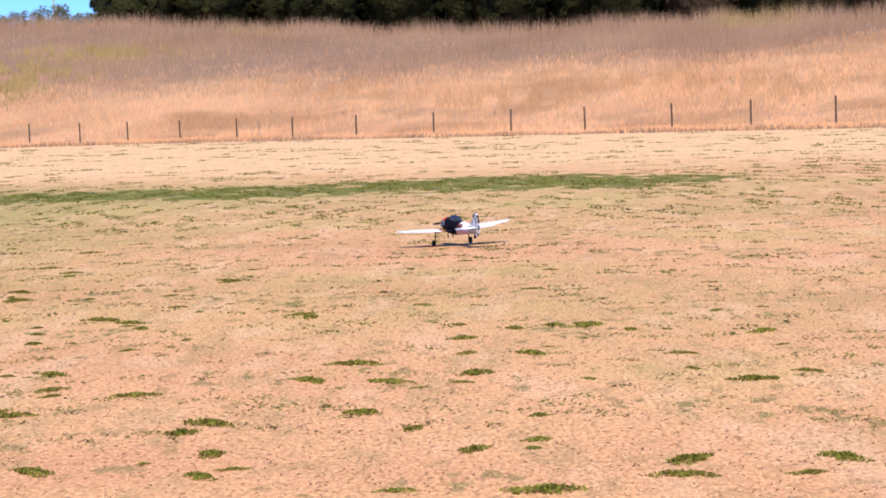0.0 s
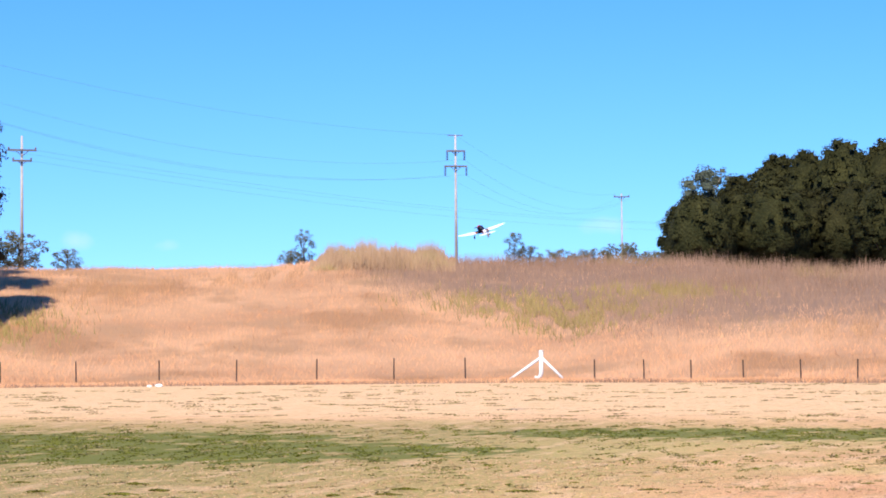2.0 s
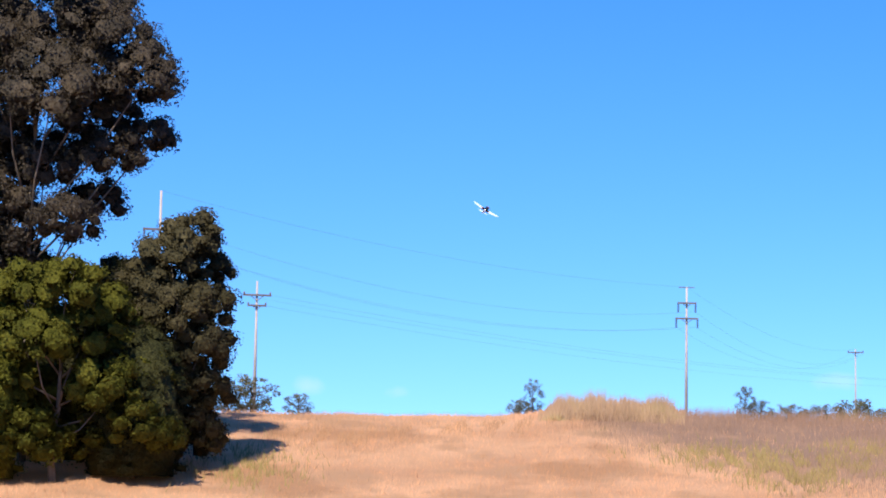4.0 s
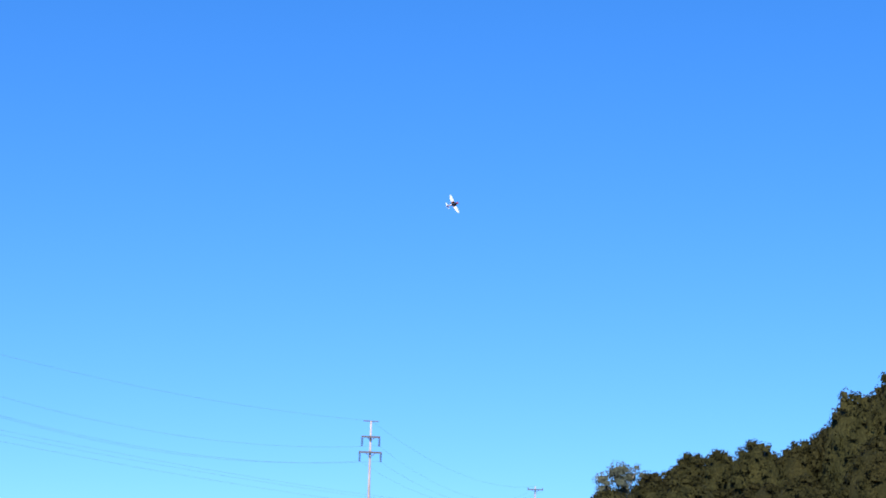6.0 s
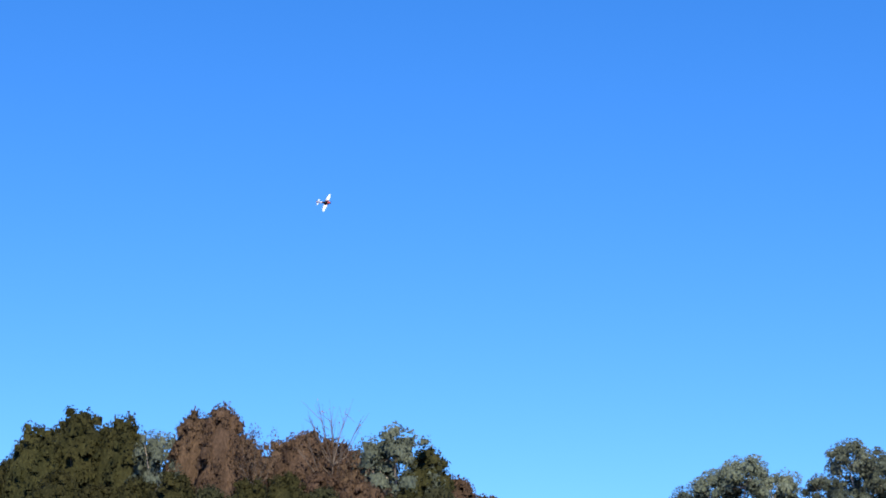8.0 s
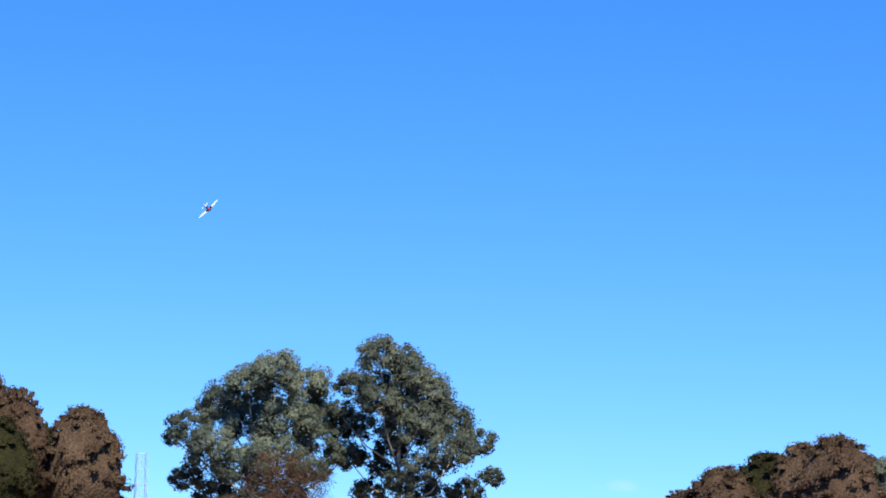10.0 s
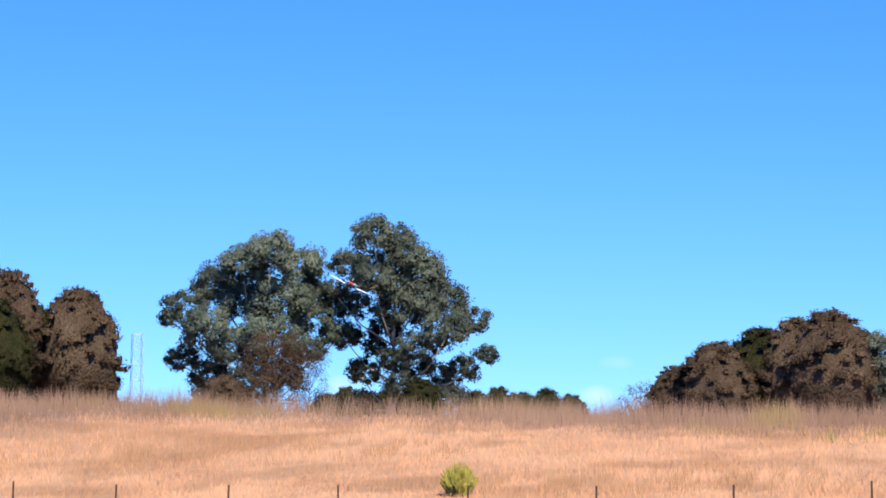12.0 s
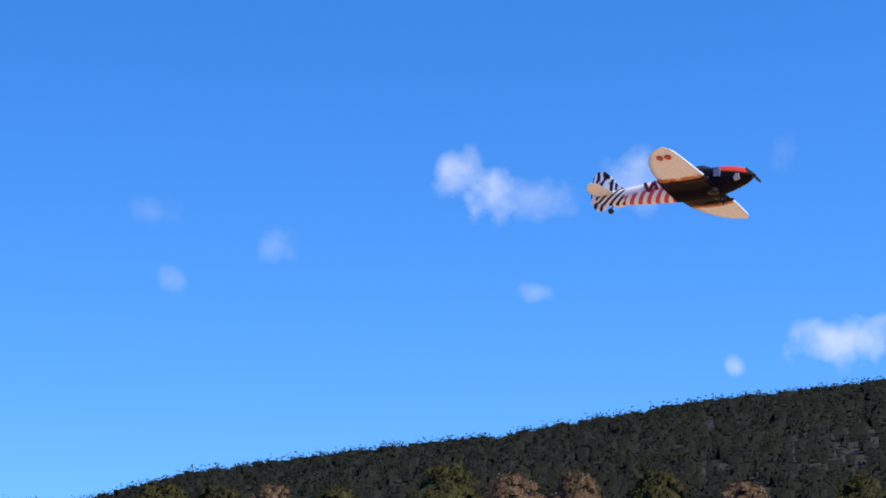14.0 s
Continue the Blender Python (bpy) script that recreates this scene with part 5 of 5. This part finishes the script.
def loft(bm, rings):
    """Skin over closed rings of equal count."""
    vs = [[bm.verts.new(p) for p in r] for r in rings]
    k = len(vs[0])
    for a, b in zip(vs, vs[1:]):
        for i in range(k):
            bm.faces.new((a[i], a[(i + 1) % k], b[(i + 1) % k], b[i]))
    bm.faces.new(vs[0][::-1])
    bm.faces.new(vs[-1])
    bmesh.ops.recalc_face_normals(bm, faces=bm.faces)


def oval(y, hw, zc, hh, k=18):
    return [(math.cos(a) * hw, y, zc + math.sin(a) * hh) for a in (2 * math.pi * i / k for i in range(k))]


def aerofoil(x, lead, trail, z, thick, k=9):
    """A closed wing section in the plane x = const."""
    pts = []
    c = lead - trail
    for i in range(k):
        u = (i / (k - 1)) ** 1.6
        pts.append((x, lead - c * u, z + thick * c * (1.5 * math.sqrt(u) * (1 - u) ** 0.8 * 0.9 + 0.01)))
    for i in range(k - 2, 0, -1):
        u = (i / (k - 1)) ** 1.6
        pts.append((x, lead - c * u, z - thick * c * (0.75 * math.sqrt(u) * (1 - u) ** 0.8 * 0.9 + 0.005)))
    return pts


def half_wing(side, span, lead0, lead1, chord, z0, z1, thick, power):
    """Straight leading edge, curved trailing edge, rounded tip."""
    bm = bmesh.new()
    rings = []
    for i in range(15):
        s = math.sin(i / 14 * math.pi / 2)
        c = chord * max(1 - s ** power, 0.0) ** 0.5
        lead = lead0 + (lead1 - lead0) * s - 0.018 * s ** 14
        rings.append(aerofoil(side * span * s, lead, lead - max(c, 0.03), z0 + (z1 - z0) * s, thick))
    loft(bm, rings)
    return bm


def aircraft():
    root = thing("model_aircraft", Matrix(), "white model aircraft with dark nose, red cowl and zebra-striped tail", "model aircraft")
    bm = bmesh.new()
    loft(bm, [oval(*s) for s in ((0.336, 0.020, 0.063, 0.021), (0.322, 0.031, 0.063, 0.033), (0.295, 0.044, 0.063, 0.047), (0.255, 0.056, 0.062, 0.061), (0.205, 0.067, 0.059, 0.074), (0.14, 0.075, 0.053, 0.086), (0.06, 0.073, 0.048, 0.090),
                                 (-0.06, 0.068, 0.045, 0.086), (-0.18, 0.058, 0.042, 0.075), (-0.32, 0.046, 0.040, 0.061), (-0.46, 0.032, 0.040, 0.050), (-0.58, 0.018, 0.042, 0.040), (-0.64, 0.008, 0.046, 0.030))])
    part("fuselage", bm, BODY_PAINT, root, smooth=True)
    bm = bmesh.new()
    loft(bm, [oval(y, r, 0.062, r, 14) for y, r in ((0.330, 0.019), (0.342, 0.015), (0.352, 0.009), (0.359, 0.003))])
    part("spinner", bm, BLACK, root, "black spinner", smooth=True)
    prop = part("propeller", bmesh.new(), BLACK, root, "two-bladed black propeller")
    bm = bmesh.new()
    for s in (1, -1):
        loft(bm, [[(s * x, 0.006 * math.cos(a) * (1 - x * 3) + 0.004 * math.sin(a) * 2 * (0.1 - x), 0.009 * math.sin(a) * (1.3 - abs(x - 0.06) * 8)) for a in (0, 1.05, 2.1, 3.14, 4.19, 5.24)] for x in (0.0, 0.03, 0.06, 0.09, 0.115)])
    bm.to_mesh(prop.data)
    bm.free()
    prop.location = (0, 0.342, 0.062)
    bm = bmesh.new()
    loft(bm, [oval(*s, k=14) for s in ((0.10, 0.012, 0.122, 0.012), (0.07, 0.036, 0.124, 0.028), (0.02, 0.044, 0.122, 0.042), (-0.06, 0.044, 0.115, 0.044), (-0.13, 0.034, 0.106, 0.036), (-0.20, 0.014, 0.098, 0.016))])
    canopy = part("canopy", bm, CANOPY, root, "smoked dark canopy", smooth=True)
    for y, hw, zc, hh in ((0.045, 0.041, 0.123, 0.036), (-0.02, 0.045, 0.119, 0.0435), (-0.09, 0.041, 0.111, 0.0415)):
        bm = bmesh.new()
        loft(bm, [oval(y + d, hw + 0.002, zc, hh + 0.002, 14) for d in (-0.004, 0.004)])
        part("canopy_frame", bm, BLACK, canopy)
    for side, word in ((1, "right"), (-1, "left")):
        bm = half_wing(side, 0.63, 0.15, 0.085, 0.285, 0.0, 0.047, 0.12, 2.25)
        wing = part("wing", bm, WING_PAINT, root, "white foam wing with dark root", smooth=True)
        # leading edge strip, flap line and gear fairing
        bm = bmesh.new()
        tube(bm, [(side * 0.63 * q, 0.15 - 0.065 * q - 0.018 * q ** 14, 0.047 * q + 0.001) for q in (0.36, 0.6, 0.78, 0.88, 0.94)], (0.007, 0.007, 0.0065, 0.006, 0.004), 6)
        part("leading_edge", bm, FOAM_PAINT, wing)
        bm = bmesh.new()
        loft(bm, [oval(y, hw, zc, hh, 10) for y, hw, zc, hh in ((0.150, 0.005, 0.002, 0.005), (0.135, 0.014, 0.000, 0.009), (0.09, 0.017, -0.004, 0.009), (0.02, 0.012, -0.007, 0.006), (-0.03, 0.004, -0.006, 0.004))])
        bmesh.ops.translate(bm, verts=bm.verts, vec=(side * 0.19, 0, 0.008))
        part("gear_fairing", bm, BLACK, wing, smooth=True)
        stab = half_wing(side, 0.22, -0.50, -0.535, 0.135, 0.062, 0.066, 0.09, 2.4)
        part("tailplane", stab, FOAM_PAINT, root, "white foam tailplane", smooth=True)
    # two dull red marks under the right wing's tip
    for dy in (0.0, 0.048):
        bm = bmesh.new()
        ring = [(0.525 + math.cos(a) * (0.020 if math.cos(a) > 0 else 0.032), -0.005 + dy + math.sin(a) * 0.017, 0.034) for a in (2 * math.pi * k / 16 for k in range(16))]
        loft(bm, [ring, [(x, y, z - 0.010) for x, y, z in ring]])
        part("wing_mark", bm, RED_PAINT, root, "dull red wing mark")
    # greyish patches on the nose: a square one by the canopy, a ragged one on the cowl
    square = [(-0.020, -0.024), (0.019, -0.026), (0.021, 0.023), (-0.018, 0.025)]
    ragged = [(-0.019, -0.004), (-0.011, -0.021), (0.006, -0.019), (0.019, -0.010), (0.012, 0.003), (0.016, 0.017), (-0.006, 0.021), (-0.013, 0.008)]
    for y, z, x, depth, shape, mat in ((0.150, 0.082, 0.066, 0.0115, square, SLATE), (0.262, 0.046, 0.047, 0.0115, ragged, PALE)):
        for side in (1, -1):
            bm = bmesh.new()
            ring = [(side * x, y + p, z + q) for p, q in shape]
            loft(bm, [ring, [(px + side * depth, py, pz) for px, py, pz in ring]])
            part("nose_patch", bm, mat, root, "pale grey patch")
    # dark red bars on the flanks
    for side in (1, -1):
        for y, z, tilt, long in ((-0.232, 0.062, 24, 0.058), (-0.262, 0.056, -28, 0.062), (-0.292, 0.062, 24, 0.058)):
            bm = bmesh.new()
            box(bm, (0, 0, 0), (0.012, 0.019, long))
            bmesh.ops.bevel(bm, geom=bm.edges[:], offset=0.002, segments=1)
            bar = part("flank_mark", bm, MAROON, root, "dark red painted bar")
            bar.matrix_local = pose(side * (0.0465 + 0.085 * (y + 0.29)), y, z, tilt, 0, side * -5)
    # fin with rudder
    bm = bmesh.new()
    prof = [(-0.43, 0.075), (-0.49, 0.115), (-0.545, 0.185), (-0.575, 0.212), (-0.615, 0.215), (-0.645, 0.19), (-0.662, 0.12), (-0.662, 0.03), (-0.635, -0.015), (-0.59, -0.03), (-0.55, 0.01)]
    loft(bm, [[(-0.009, y, z) for y, z in prof], [(0.009, y, z) for y, z in prof]])
    bmesh.ops.bevel(bm, geom=bm.edges[:], offset=0.003, segments=2)
    fin = part("tail_fin", bm, FIN_PAINT, root, "black and white zebra-striped fin")
    bm = bmesh.new()
    box(bm, (0, -0.606, 0.11), (0.0195, 0.003, 0.17))
    part("rudder_gap", bm, BLACK, fin)
    # tail wheel
    bm = bmesh.new()
    tube(bm, ((0, -0.52, 0.01), (0, -0.535, -0.03)), (0.004, 0.004), 6)
    leg = part("tail_wheel_leg", bm, BLACK, root)
    bm = bmesh.new()
    tube(bm, ((-0.008, -0.537, -0.036), (0.008, -0.537, -0.036)), (0.016, 0.016), 14)
    part("tyre", bm, RUBBER, leg)
    # retracting main legs, hinged at the wing
    legs = []
    for side in (1, -1):
        bm = bmesh.new()
        tube(bm, ((0, 0, 0), (side * 0.006, 0.010, -0.07), (side * 0.008, 0.02, -0.132)), (0.007, 0.006, 0.005), 8)
        leg = part("landing_leg", bm, BLACK, root, "thin dark landing leg")
        leg.location = (side * 0.18, 0.10, 0.008)
        bm = bmesh.new()
        loft(bm, [[(side * 0.024 + x, 0.02 + math.cos(a) * r, -0.132 + math.sin(a) * r) for a in (2 * math.pi * k / 20 for k in range(20))] for x, r in ((-0.014, 0.027), (-0.010, 0.035), (0.010, 0.035), (0.014, 0.027))])
        wheel = part("wheel", bm, BLACK, leg, "black rubber wheel")
        bm = bmesh.new()
        tube(bm, ((side * 0.024 - 0.017, 0.02, -0.132), (side * 0.024 + 0.017, 0.02, -0.132)), (0.016, 0.016), 12)
        part("hub", bm, BLACK, leg)
        legs.append((leg, side))
    for side in (1, -1):
        bm = bmesh.new()
        tube(bm, ((side * 0.022, 0.16, -0.03), (side * 0.030, 0.15, -0.085)), (0.006, 0.004), 6)
        part("exhaust_pipe", bm, BLACK, root)
    return root, prop, legs


AIRCRAFT, PROP, LEGS = aircraft()
AIRCRAFT.scale = (1.094, 1.094, 1.094)  # 1.38 m span


def attitude(x, y, z, nose, climb, bank):
    """Nose: degrees to the left of +y; climb: nose up; bank: right wing down."""
    return Matrix.Translation(EYE + (Vector((x, y, z)) - EYE) * 1.094) @ Matrix.Rotation(radians(nose), 4, "Z") @ Matrix.Rotation(radians(climb), 4, "X") @ Matrix.Rotation(radians(bank), 4, "Y")


FLIGHT = [
    (0.0, -0.100, 23.220, 0.292, 21.4, 0.7, -3.0),
    (0.4, -2.120, 28.640, 0.297, 18.4, 5.4, -1.0),
    (0.5, -2.620, 30.120, 0.365, 18.4, 5.8, -4.0),
    (0.8, -4.310, 34.620, 0.780, 18.3, 7.1, -7.4),
    (1.0, -5.470, 38.050, 1.030, 24.2, 9.2, -10.9),
    (1.5, -8.850, 45.490, 2.560, 27.0, 12.1, -15.1),
    (2.0, -13.460, 55.200, 4.710, 29.3, 13.4, -16.4),
    (2.3, -17.110, 62.580, 6.430, 32.0, 17.8, -5.9),
    (2.5, -20.250, 69.060, 7.780, 17.2, 13.3, 9.3),
    (3.0, -25.600, 77.030, 10.220, 18.1, 17.8, 20.5),
    (5.5, -34.630, 122.770, 24.430, -22.5, 13.7, 59.5),
    (6.0, -29.390, 133.520, 28.580, -39.3, 19.6, 72.5),
    (6.5, -18.980, 128.360, 28.880, -71.8, 8.9, 76.9),
    (7.0, -9.720, 137.740, 31.610, -86.7, 4.1, 66.3),
    (7.5, 0.990, 134.960, 31.660, -99.3, -0.7, 71.2),
    (8.0, 11.350, 132.370, 30.990, -127.5, -8.3, 69.8),
    (8.5, 19.660, 127.410, 29.630, -140.7, -7.6, 69.0),
    (9.0, 25.980, 121.890, 27.460, -150.5, -14.9, 64.7),
    (11.3, 24.510, 75.730, 10.300, -199.8, -14.7, 8.8),
    (11.5, 22.960, 71.360, 9.220, -200.6, -13.0, -2.9),
    (12.0, 18.600, 58.030, 6.810, -199.2, -8.5, -26.2),
    (12.5, 15.950, 45.180, 5.630, -194.3, -6.9, -24.8),
    (13.0, 14.100, 30.670, 4.940, -186.6, -3.9, -20.3),
    (13.2, 13.630, 25.050, 4.660, -187.3, -3.3, -16.1),
    (13.5, 13.190, 17.010, 4.460, -184.1, -1.9, -14.1),
    (13.7, 12.860, 11.560, 4.400, -183.6, -0.4, -10.9),
    (13.8, 12.590, 8.820, 4.380, -184.6, -0.4, -9.7),
    (13.9, 12.380, 6.210, 4.420, -185.3, -0.1, -9.4),
    (14.0, 12.060, 3.660, 4.430, -185.0, 0.9, -7.6),
]


def motions():
    walk(AIRCRAFT, [(t, attitude(*q)) for t, *q in FLIGHT])
    walk(PROP, [(k / 15, Matrix.Translation((0, 0.342, 0.062)) @ Matrix.Rotation(radians(72 * k), 4, "Y")) for k in range(211)])
    for leg, side in LEGS:
        at = Matrix.Translation((side * 0.18, 0.10, 0.008))
        fold = [(0.0, 0), (3.3, 0), (3.8, 45), (4.3, 88), (14.0, 88)]
        walk(leg, [(t, at @ Matrix.Rotation(radians(side * a), 4, "Y")) for t, a in fold])


motions()
